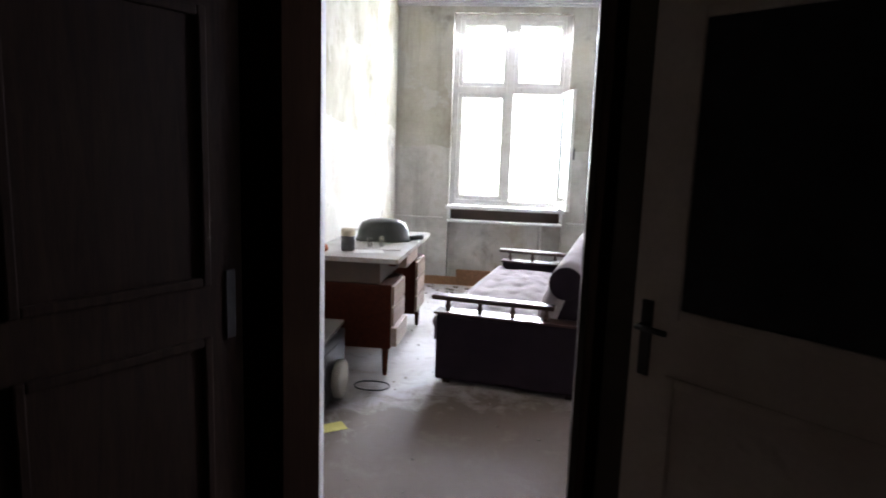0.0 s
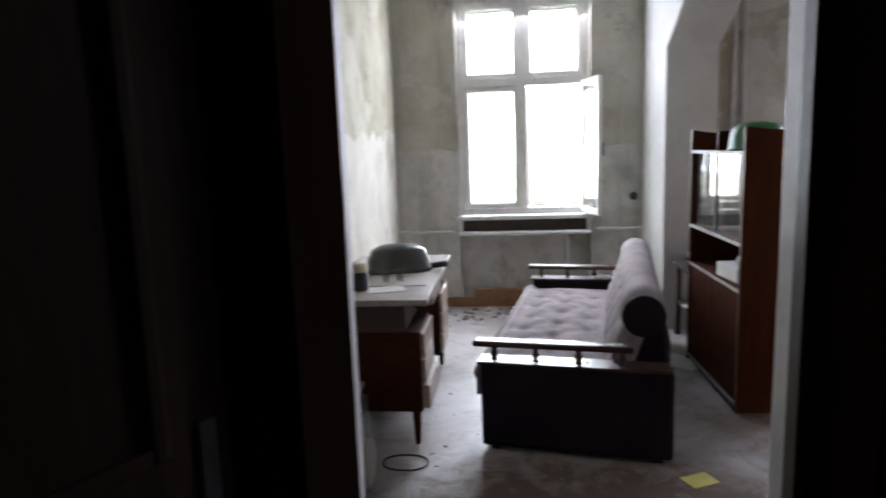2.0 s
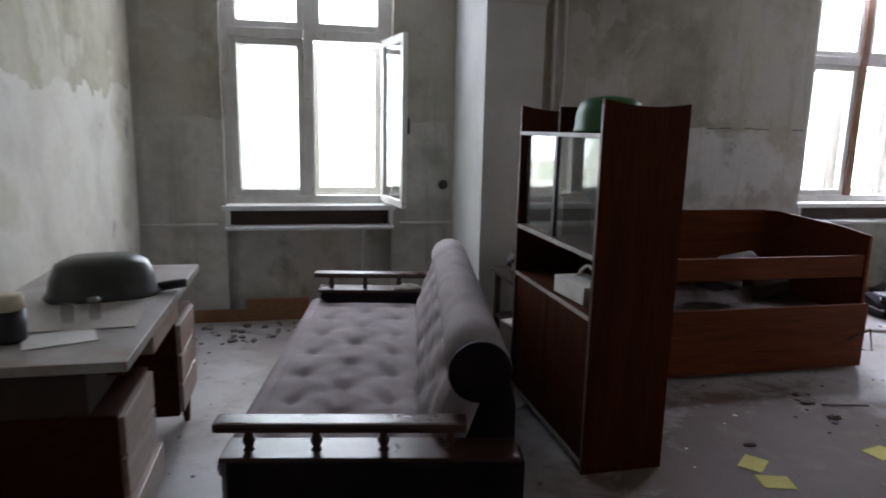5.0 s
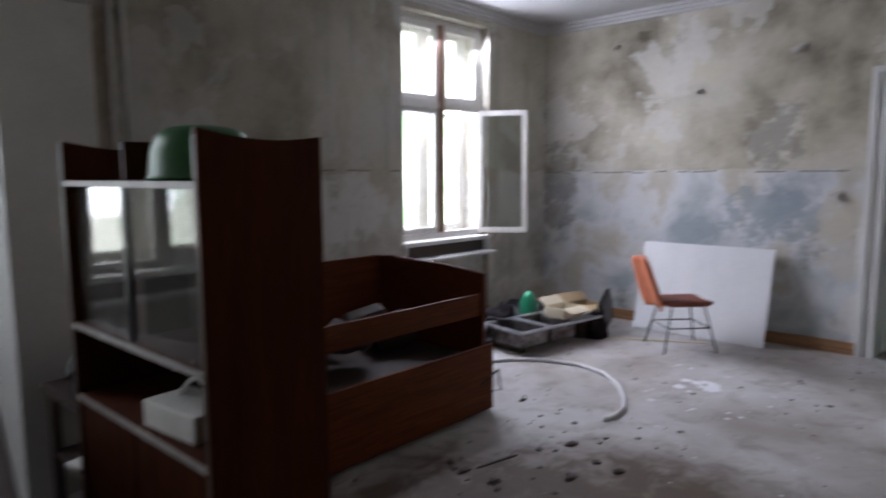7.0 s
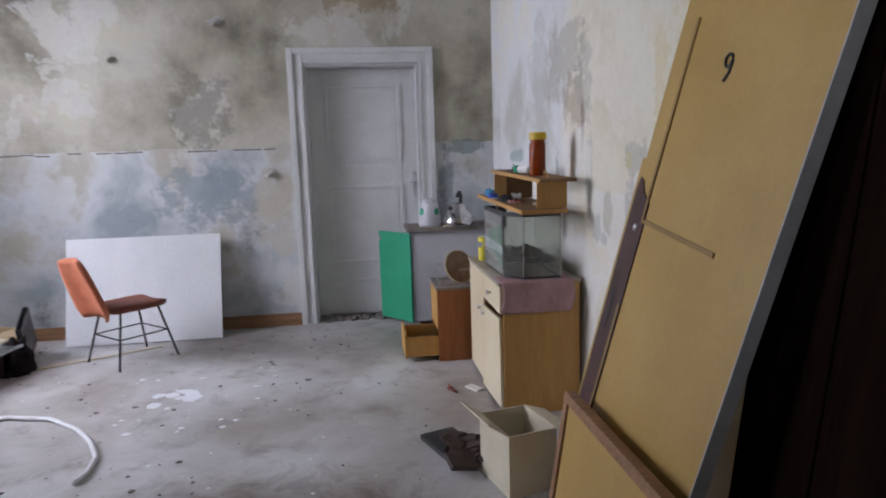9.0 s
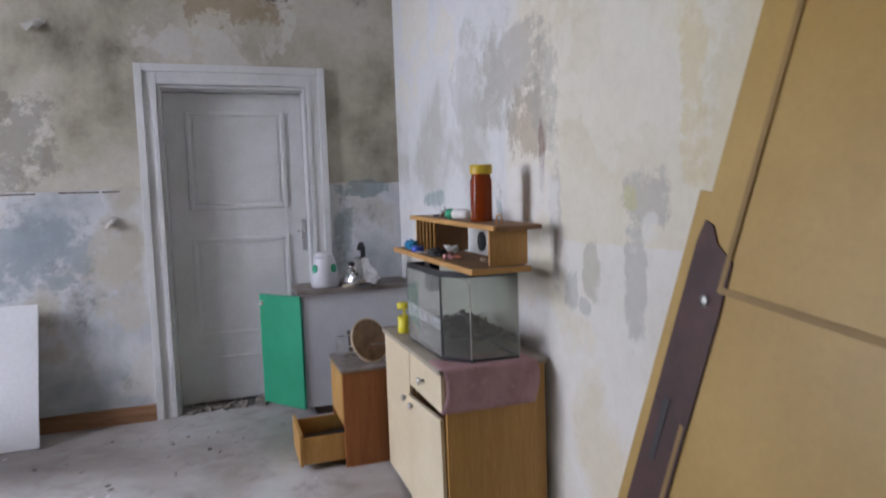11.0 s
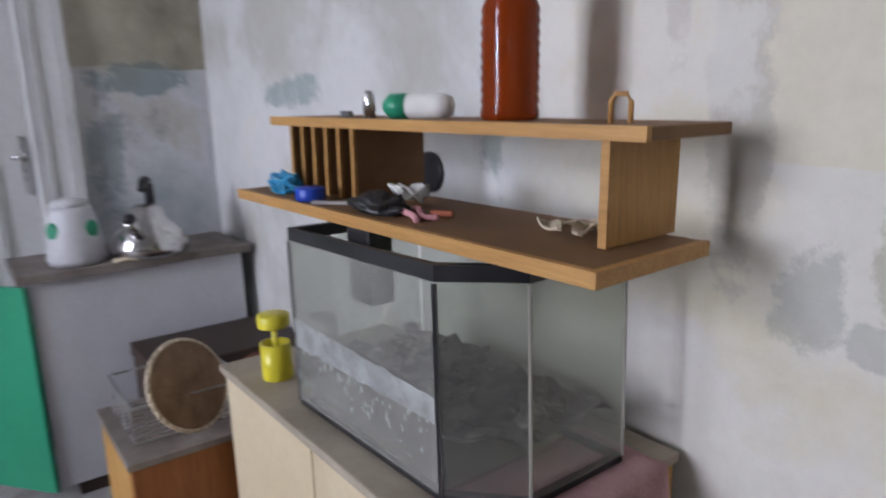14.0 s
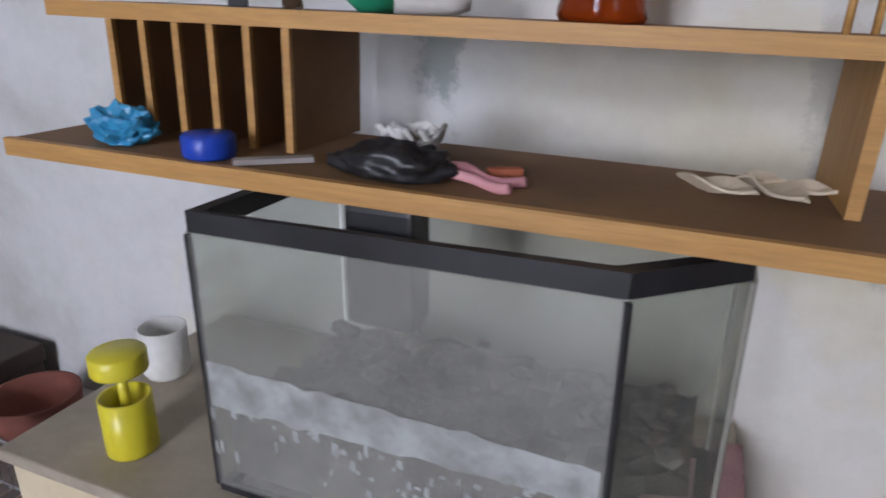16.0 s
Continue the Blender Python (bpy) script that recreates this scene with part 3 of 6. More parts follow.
def make_window(name, x0, x1, angle, label):
    w = thing(name, Matrix.Translation((x0, Y1, WZ0)), label, "window", kind="structure")
    W, H, T = x1 - x0, WZ1 - WZ0, 1.33
    c = W / 2
    bm = bmesh.new()
    sash_frame(bm, 0.0, W, 0, H, 0.10, 0.17, 0.065)
    sash_frame(bm, 0.0, W, 0, H, 0.34, 0.41, 0.065)
    part("window_frame", bm, M_frame, w, bevel=0.006)
    part("mullion", boxes((c - 0.04, c + 0.04, 0.085, 0.17, 0.06, H - 0.06)), M_frame if x0 < 0 else M_mullion, w, "weathered wooden mullion", 0.006)
    part("transom", boxes((0.06, c - 0.041, 0.09, 0.17, T - 0.04, T + 0.04), (c + 0.041, W - 0.06, 0.09, 0.17, T - 0.04, T + 0.04)), M_frame, w, bevel=0.006)
    part("outer_mullion", boxes((c - 0.035, c + 0.035, 0.345, 0.405, 0.06, H - 0.06)), M_frame, w, bevel=0.005)
    for a, b in ((0.066, c - 0.04), (c + 0.04, W - 0.066)):
        for lo, hi, inner in ((0.066, T - 0.04, a < 0.1), (T + 0.04, H - 0.066, True)):
            if inner:
                bm = bmesh.new()
                sash_frame(bm, a, b, lo, hi, 0.105, 0.145, 0.05)
                s = part("sash", bm, M_frame, w, bevel=0.005)
                pane("pane", w, a + 0.05, b - 0.05, lo + 0.05, hi - 0.05, 0.125)
            bm = bmesh.new()
            sash_frame(bm, a, b, lo, hi, 0.35, 0.39, 0.045)
            part("outer_sash", bm, M_frame, w, bevel=0.005)
            pane("outer_pane", w, a + 0.045, b - 0.045, lo + 0.045, hi - 0.045, 0.37)
    # the casement that stands open into the room
    m = Matrix.Translation((W - 0.066, 0.09, 0)) @ pose(0, 0, 0, 0, 0, angle)
    L = c - 0.106
    bm = bmesh.new()
    sash_frame(bm, -L, 0, 0.02, T - 0.02, -0.02, 0.02, 0.055, m)
    s = part("open_casement", bm, M_frame, w, "white casement standing open into the room", 0.005)
    bm = bmesh.new()
    box(bm, -L + 0.055, -0.055, -0.002, 0.002, 0.075, T - 0.075, m)
    p = part("casement_pane", bm, M_glass, s)
    p.visible_shadow = False
    bm = bmesh.new()
    box(bm, -L + 0.012, -L + 0.035, -0.045, -0.02, 0.58, 0.70, m)
    part("catch", bm, M_blackm, s, "small iron window catch", 0.004)
    # boards under the window
    part("window_sill", boxes((-0.03, W + 0.03, -0.03, 0.10, -0.045, -0.005)), M_white, w, "white-painted window board", 0.006)
    part("ledge", boxes((-0.0, W, -0.12, 0.085, -0.19, -0.165)), M_white, w, "white lower ledge", 0.004)
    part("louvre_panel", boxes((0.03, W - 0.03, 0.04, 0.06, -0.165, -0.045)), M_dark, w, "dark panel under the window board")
    part("bracket", boxes((-0.005, 0.03, -0.028, 0.09, -0.19, -0.045)), M_white, w, bevel=0.004)
    part("bracket", boxes((W - 0.03, W + 0.005, -0.028, 0.09, -0.19, -0.045)), M_white, w, bevel=0.004)
    return w


make_window("window_1", *WIN[0], 100, "tall white wooden casement window, one sash open")
make_window("window_2", *WIN[1], 125, "tall weathered casement window, one sash open")

# ---- far door ----
d = thing("door_1", Matrix.Translation((X1, DY0, 0)), "closed white-painted panelled door in moulded casing", "door", kind="structure")
W = DY1 - DY0
bm = bmesh.new()
for dx, o0, o1 in ((-0.022, 0.0, 0.13), (-0.040, 0.085, 0.135), (-0.030, 0.0, 0.03)):
    box(bm, dx, -0.002, -o1, -o0 + 0.0, 0, DZ + o1)
    box(bm, dx, -0.002, W + o0, W + o1, 0, DZ + o1)
    box(bm, dx, -0.002, -o0 + 0.0005, W + o0 - 0.0005, DZ + o0, DZ + o1)
part("casing", bm, M_white, d, "moulded white door casing", 0.004)
part("jamb", boxes((-0.002, 0.215, 0.001, 0.02, 0, DZ), (-0.002, 0.215, W - 0.02, W - 0.001, 0, DZ), (-0.002, 0.215, 0.02, W - 0.02, DZ - 0.02, DZ - 0.001)), M_white, d)
leaf = part("leaf", boxes((0.165, 0.205, 0.022, W - 0.022, 0.03, DZ - 0.025)), M_white, d, "white panelled door leaf", 0.004)


def panel_frame(parent, x, y0, y1, z0, z1):
    bm = bmesh.new()
    sash_frame2 = ((y0, y0 + 0.03, z0, z1), (y1 - 0.03, y1, z0, z1), (y0 + 0.03, y1 - 0.03, z0, z0 + 0.03), (y0 + 0.03, y1 - 0.03, z1 - 0.03, z1))
    for a, b, c0, c1 in sash_frame2:
        box(bm, x - 0.014, x + 0.002, a, b, c0, c1)
    part("panel_moulding", bm, M_white, parent, bevel=0.005)
    part("panel", boxes((x - 0.005, x + 0.002, y0 + 0.05, y1 - 0.05, z0 + 0.05, z1 - 0.05)), M_white, parent, bevel=0.003)


panel_frame(leaf, 0.165, 0.155, 0.85, 1.46, 2.17)
panel_frame(leaf, 0.165, 0.155, 0.85, 0.52, 1.25)
part("lower_rail", boxes((0.150, 0.168, 0.10, 0.90, 0.34, 0.365)), M_white, leaf, bevel=0.004)
bm = boxes((0.155, 0.166, 0.026, 0.060, 1.12, 1.36))
part("lock_plate", bm, M_chrome, leaf, "worn metal lock plate", 0.003)
bm = bmesh.new()
tube(bm, ((0.16, 0.043, 1.29), (0.11, 0.043, 1.29), (0.105, 0.05, 1.285), (0.105, 0.095, 1.27)), 0.009)
part("door_handle", bm, M_chrome, leaf, "chrome lever handle", smooth=True)
bm = bmesh.new()
for k in range(90):
    s = random.uniform(0.008, 0.035)
    box(bm, -s, s, -s, s, 0, s * 0.7, Matrix.Translation((X1 + random.uniform(0.0, 0.15), DY0 + 0.05 + random.random() * 0.9, 0)) @ pose(0, 0, 0, random.uniform(-25, 25), random.uniform(-25, 25), random.uniform(0, 180)))
solid("rubble", bm, M_debris, "brown dirt and rubble on the threshold", "rubble", kind="stuff")

# ---- entrance frame and hall doors ----
f = thing("door_2", Matrix.Translation((0, EY, 0)), "tall doorway with chipped painted casing, leaf removed", "doorway", kind="structure")
D = Y0 - EY
# each jamb is split: cream room edge, depth painted dark as shade
part("jamb", boxes((EX0 + 0.001, EX0 + 0.04, -0.03, D - 0.03, 0, EZ - 0.041)), M_darkwood, f, "door jamb toned dark for its shaded depth", 0.005)
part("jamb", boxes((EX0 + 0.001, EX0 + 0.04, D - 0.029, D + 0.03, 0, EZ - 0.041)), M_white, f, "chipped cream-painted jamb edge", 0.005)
part("jamb", boxes((EX1 - 0.04, EX1 - 0.001, -0.03, D - 0.165, 0, EZ - 0.041)), M_darkwood, f, "door jamb toned dark for its shaded depth", 0.005)
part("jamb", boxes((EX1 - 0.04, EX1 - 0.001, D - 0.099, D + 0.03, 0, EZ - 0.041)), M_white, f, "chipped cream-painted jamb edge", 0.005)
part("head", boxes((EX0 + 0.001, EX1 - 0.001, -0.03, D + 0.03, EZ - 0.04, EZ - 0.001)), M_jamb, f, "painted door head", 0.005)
bm = bmesh.new()
for y0, y1 in ((D + 0.002, D + 0.028),):
    box(bm, EX0 - 0.12, EX0 + 0.0005, y0, y1, 0, EZ + 0.12)
    box(bm, EX1 - 0.0005, EX1 + 0.12, y0, y1, 0, EZ + 0.12)
    box(bm, EX0 + 0.001, EX1 - 0.001, y0, y1, EZ, EZ + 0.12)
part("casing", bm, M_white, f, bevel=0.006)
# hall-side casings carry the hall's shade in their dark paint
part("hall_casing", boxes((EX0 - 0.12, EX0 + 0.0005, -0.028, -0.002, 0, EZ)), M_darkwood, f, "hall-side casing in a shade-dark tone", 0.006)
part("hall_casing", boxes((EX1 - 0.0005, EX1 + 0.12, -0.028, -0.002, 0, EZ)), M_jamb, f, "hall-side casing toned down for the unlit hall", 0.006)
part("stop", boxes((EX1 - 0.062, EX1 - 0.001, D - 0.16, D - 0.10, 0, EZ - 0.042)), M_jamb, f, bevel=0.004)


def hall_door(m, glazed, paint, label):
    h = thing("door", m, label, "door")
    part("leaf", boxes((0, 0.80, 0, 0.04, 0.02, 2.12)), paint, h, bevel=0.004)
    for z0, z1 in ((0.18, 1.02), (1.18, 2.0)):
        bm = bmesh.new()
        sash_frame(bm, 0.12, 0.68, z0, z1, -0.012, 0.052, 0.03)
        part("moulding", bm, paint, h, bevel=0.006)
    if glazed:
        part("glass_pane", boxes((0.15, 0.65, -0.004, 0.044, 1.21, 1.97)), M_darkglass, h, "dark frosted glass pane", 0.002)
    part("lock_plate", boxes((0.03, 0.065, -0.006, 0.046, 1.0, 1.22)), M_blackm, h, "iron lock plate", 0.003)
    bm = bmesh.new()
    tube(bm, ((0.047, -0.006, 1.15), (0.047, -0.05, 1.15), (0.14, -0.055, 1.15)), 0.009)
    part("handle", bm, M_blackm, h, smooth=True)
    return h


hall_door(pose(0.49, 1.44, 0, 0, 0, -43), True, surface("hall_door_paint", (0.62, 0.53, 0.45), (0.72, 0.64, 0.56), 3, 0.55, 50, 0.15, dirt=(0.30, 0.22, 0.16), dirt_amount=0.38), "half-open grey hall door with dark glass pane")
# this leaf's dark wood tone includes the gloom of the hall
hall_door(pose(-0.76, 1.53, 0, 0, 0, 180 + 62), False, wood("hall_door_shade", (0.022, 0.012, 0.008), (0.042, 0.023, 0.015), 0.7, 2, 0.1), "wooden hall door standing open, toned dark for the gloom")

# ---- sofa ----
sofa = thing("sofa", pose(-0.40, 3.84, 0, 0, 0, -9.5), "old grey-mauve button-tufted sofa with dark wooden arms", "sofa")
SL = 2.36


def spindle(parent, x, y):
    bm = bmesh.new()
    lathe(bm, ((0.014, 0.50), (0.020, 0.512), (0.012, 0.522), (0.022, 0.545), (0.012, 0.568), (0.018, 0.578), (0.014, 0.588)), Matrix.Translation((x, y, 0)), 12)
    part("spindle", bm, M_sofaw, parent, smooth=True)


for y0 in (0.0, SL - 0.13):
    a = part("arm", boxes((0.0, 1.0, y0, y0 + 0.13, 0.03, 0.50)), M_vinyl, sofa, "dark vinyl-covered sofa end", 0.025)
    part("arm_ledge", boxes((-0.015, 0.98, y0 - 0.01, y0 + 0.14, 0.495, 0.512)), M_sofaw, a, bevel=0.006)
    bm = bmesh.new()
    box(bm, -0.04, 0.80, y0 + 0.01, y0 + 0.10, 0.588, 0.622)
    part("arm_rail", bm, M_sofaw, a, "dark glossy wooden arm rail", 0.012)
    for k in range(4):
        spindle(a, 0.07 + 0.225 * k, y0 + 0.055)
part("base", boxes((0.06, 0.92, 0.13, SL - 0.13, 0.04, 0.27)), M_vinyl, sofa, bevel=0.01)
for x in (0.05, 0.90):
    for y in (0.04, SL - 0.08):
        part("leg", boxes((x, x + 0.05, y, y + 0.05, 0, 0.04)), M_sofaw, sofa)


def tufted(u0, u1, v0, v1, nu, nv, edge, sag, rows, cols):
    """Height over a grid with buttoned dimples and soft folds between them."""
    buttons = []
    for i in range(rows):
        for j in range(cols - (i % 2)):
            buttons.append((u0 + (u1 - u0) * (i + 0.75) / (rows + 0.5), v0 + (v1 - v0) * (j + 0.5 + 0.5 * (i % 2)) / cols))

    def height(u, v):
        h = edge * (1 - min(1, abs(2 * (u - u0) / (u1 - u0) - 1)) ** 6) * (1 - abs(2 * (v - v0) / (v1 - v0) - 1) ** 10)
        ds = sorted((math.hypot(u - a, v - b), a, b) for a, b in buttons)[:2]
        h -= sag * math.exp(-(ds[0][0] / 0.045) ** 1.3)
        fold = abs(ds[0][0] - ds[1][0])
        mid = ds[0][0] + ds[1][0]
        h -= sag * 0.22 * math.exp(-((mid - math.hypot(ds[0][1] - ds[1][1], ds[0][2] - ds[1][2])) / 0.02) ** 2) if mid < 0.4 else 0
        return h + 0.004 * noise.noise((u * 9, v * 9, 0))
    return buttons, height


def cushion(name, m, u1, v1, thick, rows, cols, sag, edge):
    """A pad in the plane of m: u across, v along, thickness up."""
    buttons, height = tufted(0, u1, 0, v1, 0, 0, edge, sag, rows, cols)
    nu, nv = int(u1 / 0.022), int(v1 / 0.022)
    bm = bmesh.new()
    top = [[bm.verts.new(m @ Vector((u1 * i / nu, v1 * j / nv, thick - edge + height(u1 * i / nu, v1 * j / nv)))) for j in range(nv + 1)] for i in range(nu + 1)]
    for i in range(nu):
        for j in range(nv):
            bm.faces.new((top[i][j], top[i + 1][j], top[i + 1][j + 1], top[i][j + 1]))
    ring = [top[i][0] for i in range(nu + 1)] + [top[nu][j] for j in range(1, nv + 1)] + [top[i][nv] for i in range(nu - 1, -1, -1)] + [top[0][j] for j in range(nv - 1, 0, -1)]
    inv = m.inverted()
    low = []
    for v in ring:
        c = inv @ v.co
        low.append(bm.verts.new(m @ Vector((c.x, c.y, 0))))
    for i in range(len(ring)):
        j = (i + 1) % len(ring)
        bm.faces.new((ring[i], low[i], low[j], ring[j]))
    bm.faces.new(low[::-1])
    pad = part(name, bm, M_fabric, sofa, "grey-mauve velour pad with sunk buttons", smooth=True)
    for a, b in buttons:
        bm = bmesh.new()
        lathe(bm, ((0.010, -0.003), (0.011, 0.001), (0.006, 0.005)), m @ Matrix.Translation((a, b, thick - edge + height(a, b) + 0.002)), 10)
        part("button", bm, M_button, pad, smooth=True)


cushion("seat", Matrix.Translation((-0.05, 0.135, 0.27)), 0.74, SL - 0.27, 0.20, 3, 7, 0.035, 0.05)
# a rolled front edge of the seat
bm = bmesh.new()
tube(bm, [(-0.01, 0.135 + (SL - 0.27) * k / 8, 0.40) for k in range(9)], 0.055, 14)
part("front_roll", bm, M_fabric, sofa, smooth=True)
cushion("backrest", pose(0.76, 0.135, 0.38, 0, -71, 0), 0.40, SL - 0.27, 0.16, 3, 7, 0.035, 0.05)
bm = bmesh.new()
prism(bm, [(0.70, 0.28), (0.99, 0.28), (0.985, 0.62), (0.95, 0.78), (0.86, 0.80), (0.78, 0.50)], 0.14, SL - 0.14, Matrix(((1, 0, 0, 0), (0, 0, 1, 0), (0, 1, 0, 0), (0, 0, 0, 1))))
part("back_shell", bm, M_vinyl, sofa, "dark sofa back", 0.03)
bm = bmesh.new()
tube(bm, [(0.85, 0.150 + (SL - 0.30) * k / 8, 0.755) for k in range(9)], 0.115, 24)
part("head_roll", bm, M_fabric, sofa, "rolled velour top of the backrest", smooth=True)
for y0, y1 in ((0.128, 0.149), (SL - 0.149, SL - 0.128)):
    bm = bmesh.new()
    prism(bm, [(0.85 + 0.112 * math.cos(2 * math.pi * k / 28), 0.755 + 0.112 * math.sin(2 * math.pi * k / 28)) for k in range(28)], y0, y1, Matrix(((1, 0, 0, 0), (0, 0, 1, 0), (0, 1, 0, 0), (0, 0, 0, 1))))
    part("end_disc", bm, M_vinyl, sofa, "dark vinyl end of the backrest roll", 0.006)

# ---- desk ----
desk = thing("desk", Matrix.Translation((-1.365, 3.86, 0)), "old mahogany veneer desk with dusty scratched top", "desk")
part("desktop", boxes((0.0, 0.69, 0.0, 1.47, 0.815, 0.85)), M_desktop, desk, "dusty worn desk top", 0.004)
# dark block put in for the shade of the open gap
part("gap_block", boxes((0.03, 0.56, 0.03, 1.44, 0.665, 0.815)), M_dark, desk, "dark block painted as the shaded gap under the top", 0.003)
part("top_rail", boxes((0.62, 0.67, 0.03, 1.44, 0.795, 0.8145)), M_desk, desk)
for y0, y1 in ((0.03, 0.47), (1.02, 1.44)):
    p = part("pedestal", boxes((0.04, 0.64, y0, y1, 0.20, 0.66)), M_desk, desk, "dark red-brown drawer pedestal", 0.004)
    for k in range(3):
        z0 = 0.215 + k * 0.148
        pull = 0.03 if k == 0 and y0 < 0.5 else 0.008
        dr = part("drawer", boxes((0.60, 0.652 + pull, y0 + 0.015, y1 - 0.015, z0, z0 + 0.136)), M_drawer, p, "pale worn drawer front", 0.004)
    for x in (0.07, 0.60):
        bm = bmesh.new()
        lathe(bm, ((0.014, 0.0), (0.018, 0.03), (0.026, 0.20)), Matrix.Translation((x, (y0 + 0.03 if y0 < 0.5 else y1 - 0.03), 0)), 12)
        part("leg", bm, M_desk, desk, "tapered round leg", smooth=True)
part("centre_drawer", boxes((0.60, 0.66, 0.49, 1.00, 0.70, 0.793)), M_drawer, desk, bevel=0.004)

hat = thing("roasting_pan", pose(-0.97, 4.72, 0.852, 0, 0, 12) @ Matrix.Diagonal((0.82, 0.85, 0.95, 1)), "upturned dark olive enamel pan with handle", "pan")
bm = bmesh.new()
n = 28
rings = []
for r, z in ((1.0, 0.0), (1.03, 0.012), (0.97, 0.03), (0.92, 0.09), (0.80, 0.15), (0.55, 0.178), (0.2, 0.185)):
    rings.append([bm.verts.new((0.27 * r * math.copysign(abs(math.cos(2 * math.pi * i / n)) ** 0.7, math.cos(2 * math.pi * i / n)), 0.18 * r * math.copysign(abs(math.sin(2 * math.pi * i / n)) ** 0.8, math.sin(2 * math.pi * i / n)), z)) for i in range(n)])
for a, b in zip(rings, rings[1:]):
    for i in range(n):
        bm.faces.new((a[i], a[(i + 1) % n], b[(i + 1) % n], b[i]))
bm.faces.new(rings[-1])
bm.faces.new(rings[0][::-1])
part("shell", bm, M_oliv, hat, smooth=True)
bm = bmesh.new()
tube(bm, ((0.25, -0.02, 0.02), (0.33, -0.03, 0.03), (0.40, -0.03, 0.035)), 0.022, 10)
part("handle", bm, M_black, hat, smooth=True)


def glass_on_desk(x, y, r, h, mat, label, name):
    bm = bmesh.new()
    lathe(bm, ((r * 0.85, 0), (r, h * 0.5), (r, h)), None, 20)
    solid(name, bm, mat, label, name.replace("_", " "), smooth=True, at=Matrix.Translation((x, y, 0.852)))


jar = thing("jar", Matrix.Translation((-1.10, 4.12, 0.852)), "dark printed jar with pale lid on the desk", "jar")
bm = bmesh.new()
lathe(bm, ((0.047, 0), (0.05, 0.01), (0.05, 0.11)), None, 20)
part("body", bm, M_black, jar, smooth=True)
bm = bmesh.new()
lathe(bm, ((0.051, 0.11), (0.051, 0.15), (0.046, 0.16)), None, 20)
part("lid", bm, M_cardl, jar, "pale lid", smooth=True)
glass_on_desk(-0.98, 4.30, 0.022, 0.075, M_clear, "small clear drinking glass on the desk", "drinking_glass")
glass_on_desk(-0.90, 4.34, 0.022, 0.085, M_clear, "small clear drinking glass on the desk", "drinking_glass")
bm = bmesh.new()
bmesh.ops.create_icosphere(bm, subdivisions=2, radius=0.03)
solid("ball", bm, M_orange, "small orange-red ball on the desk edge", "ball", smooth=True, at=Matrix.Translation((-1.24, 4.0, 0.882)))
solid("paper", boxes((-0.11, 0.11, -0.08, 0.08, 0, 0.002)), M_paper, "loose sheet lying on the desk", "paper", at=pose(-0.95, 4.12, 0.852, 0, 0, 20))
solid("placemat", boxes((-0.17, 0.17, -0.24, 0.24, 0, 0.003)), M_grey, "grey mat lying on the desk", "mat", at=pose(-0.92, 4.45, 0.852, 0, 0, 4))

tv = thing("television", pose(-1.33, 3.10, 0, 0, 0, 0), "old black television standing on the floor by the desk", "television")
part("cabinet", boxes((0, 0.36, 0.0, 0.52, 0.02, 0.42)), M_black, tv, bevel=0.02)
part("screen", boxes((0.355, 0.366, 0.05, 0.40, 0.08, 0.37)), M_darkglass, tv, "dark glass screen", 0.004)
part("stand", boxes((0.04, 0.30, 0.08, 0.44, 0.0, 0.02)), M_black, tv)
bm = bmesh.new()
lathe(bm, ((0.10, 0.0), (0.12, 0.01), (0.12, 0.05), (0.10, 0.055)), pose(0.37, 0.26, 0.16, 0, 90, 0), 20)
part("speaker", bm, M_grey, tv, "grey round speaker", smooth=True)
solid("plank", boxes((-0.16, 0.16, -0.36, 0.36, 0, 0.02)), M_plank, "grey board lying on the television", "board", 0.002, at=pose(-1.15, 3.36, 0.421, 0, 0, 3))
bm = bmesh.new()
tube(bm, [(-0.80 + 0.12 * math.cos(a / 3), 3.68 + 0.09 * math.sin(a / 3), 0.006 + 0.002 * math.sin(a)) for a in range(22)], 0.005, 6)
solid("cable", bm, M_black, "loose black cable on the floor", "cable", smooth=True)

# ---- wall cabinet with glass ----
wd = thing("wall_unit", pose(1.12, 4.37, 0, 0, 0, 1.0), "tall dark-brown veneer shelf unit with sliding glass", "shelf unit")
D_, L_, H_ = 0.41, 1.03, 1.72


def wavy_side(y0):
    bm = bmesh.new()
    pts = [(0, 0), (D_, 0)] + [(D_ * (1 - k / 10), H_ - 0.012 - 0.018 * math.sin(k / 10 * math.pi) + 0.012 * (k / 10) ** 2) for k in range(11)]
    prism(bm, pts, y0, y0 + 0.02, Matrix(((1, 0, 0, 0), (0, 0, 1, 0), (0, 1, 0, 0), (0, 0, 0, 1))))
    return bm


for y0 in (0.0, L_ - 0.02):
    sd = part("side_panel", wavy_side(y0), M_ward, wd, "brown veneered side panel")
    part("edging", boxes((-0.004, -0.0005, y0 + 0.001, y0 + 0.019, 0.01, H_ - 0.02)), M_wardside, sd, "worn pale edging strip")
part("back_panel", boxes((D_ - 0.012, D_ - 0.002, 0.021, L_ - 0.021, 0.04, H_ - 0.13)), M_ward, wd)
for z in (0.06, 0.76, 1.04, 1.575):
    sh = part("shelf", boxes((0.004, D_ - 0.013, 0.021, L_ - 0.021, z - 0.02, z)), M_ward, wd)
    part("edging", boxes((-0.003, 0.0035, 0.021, L_ - 0.021, z - 0.02, z)), M_wardedge, sh, "worn pale edging strip")
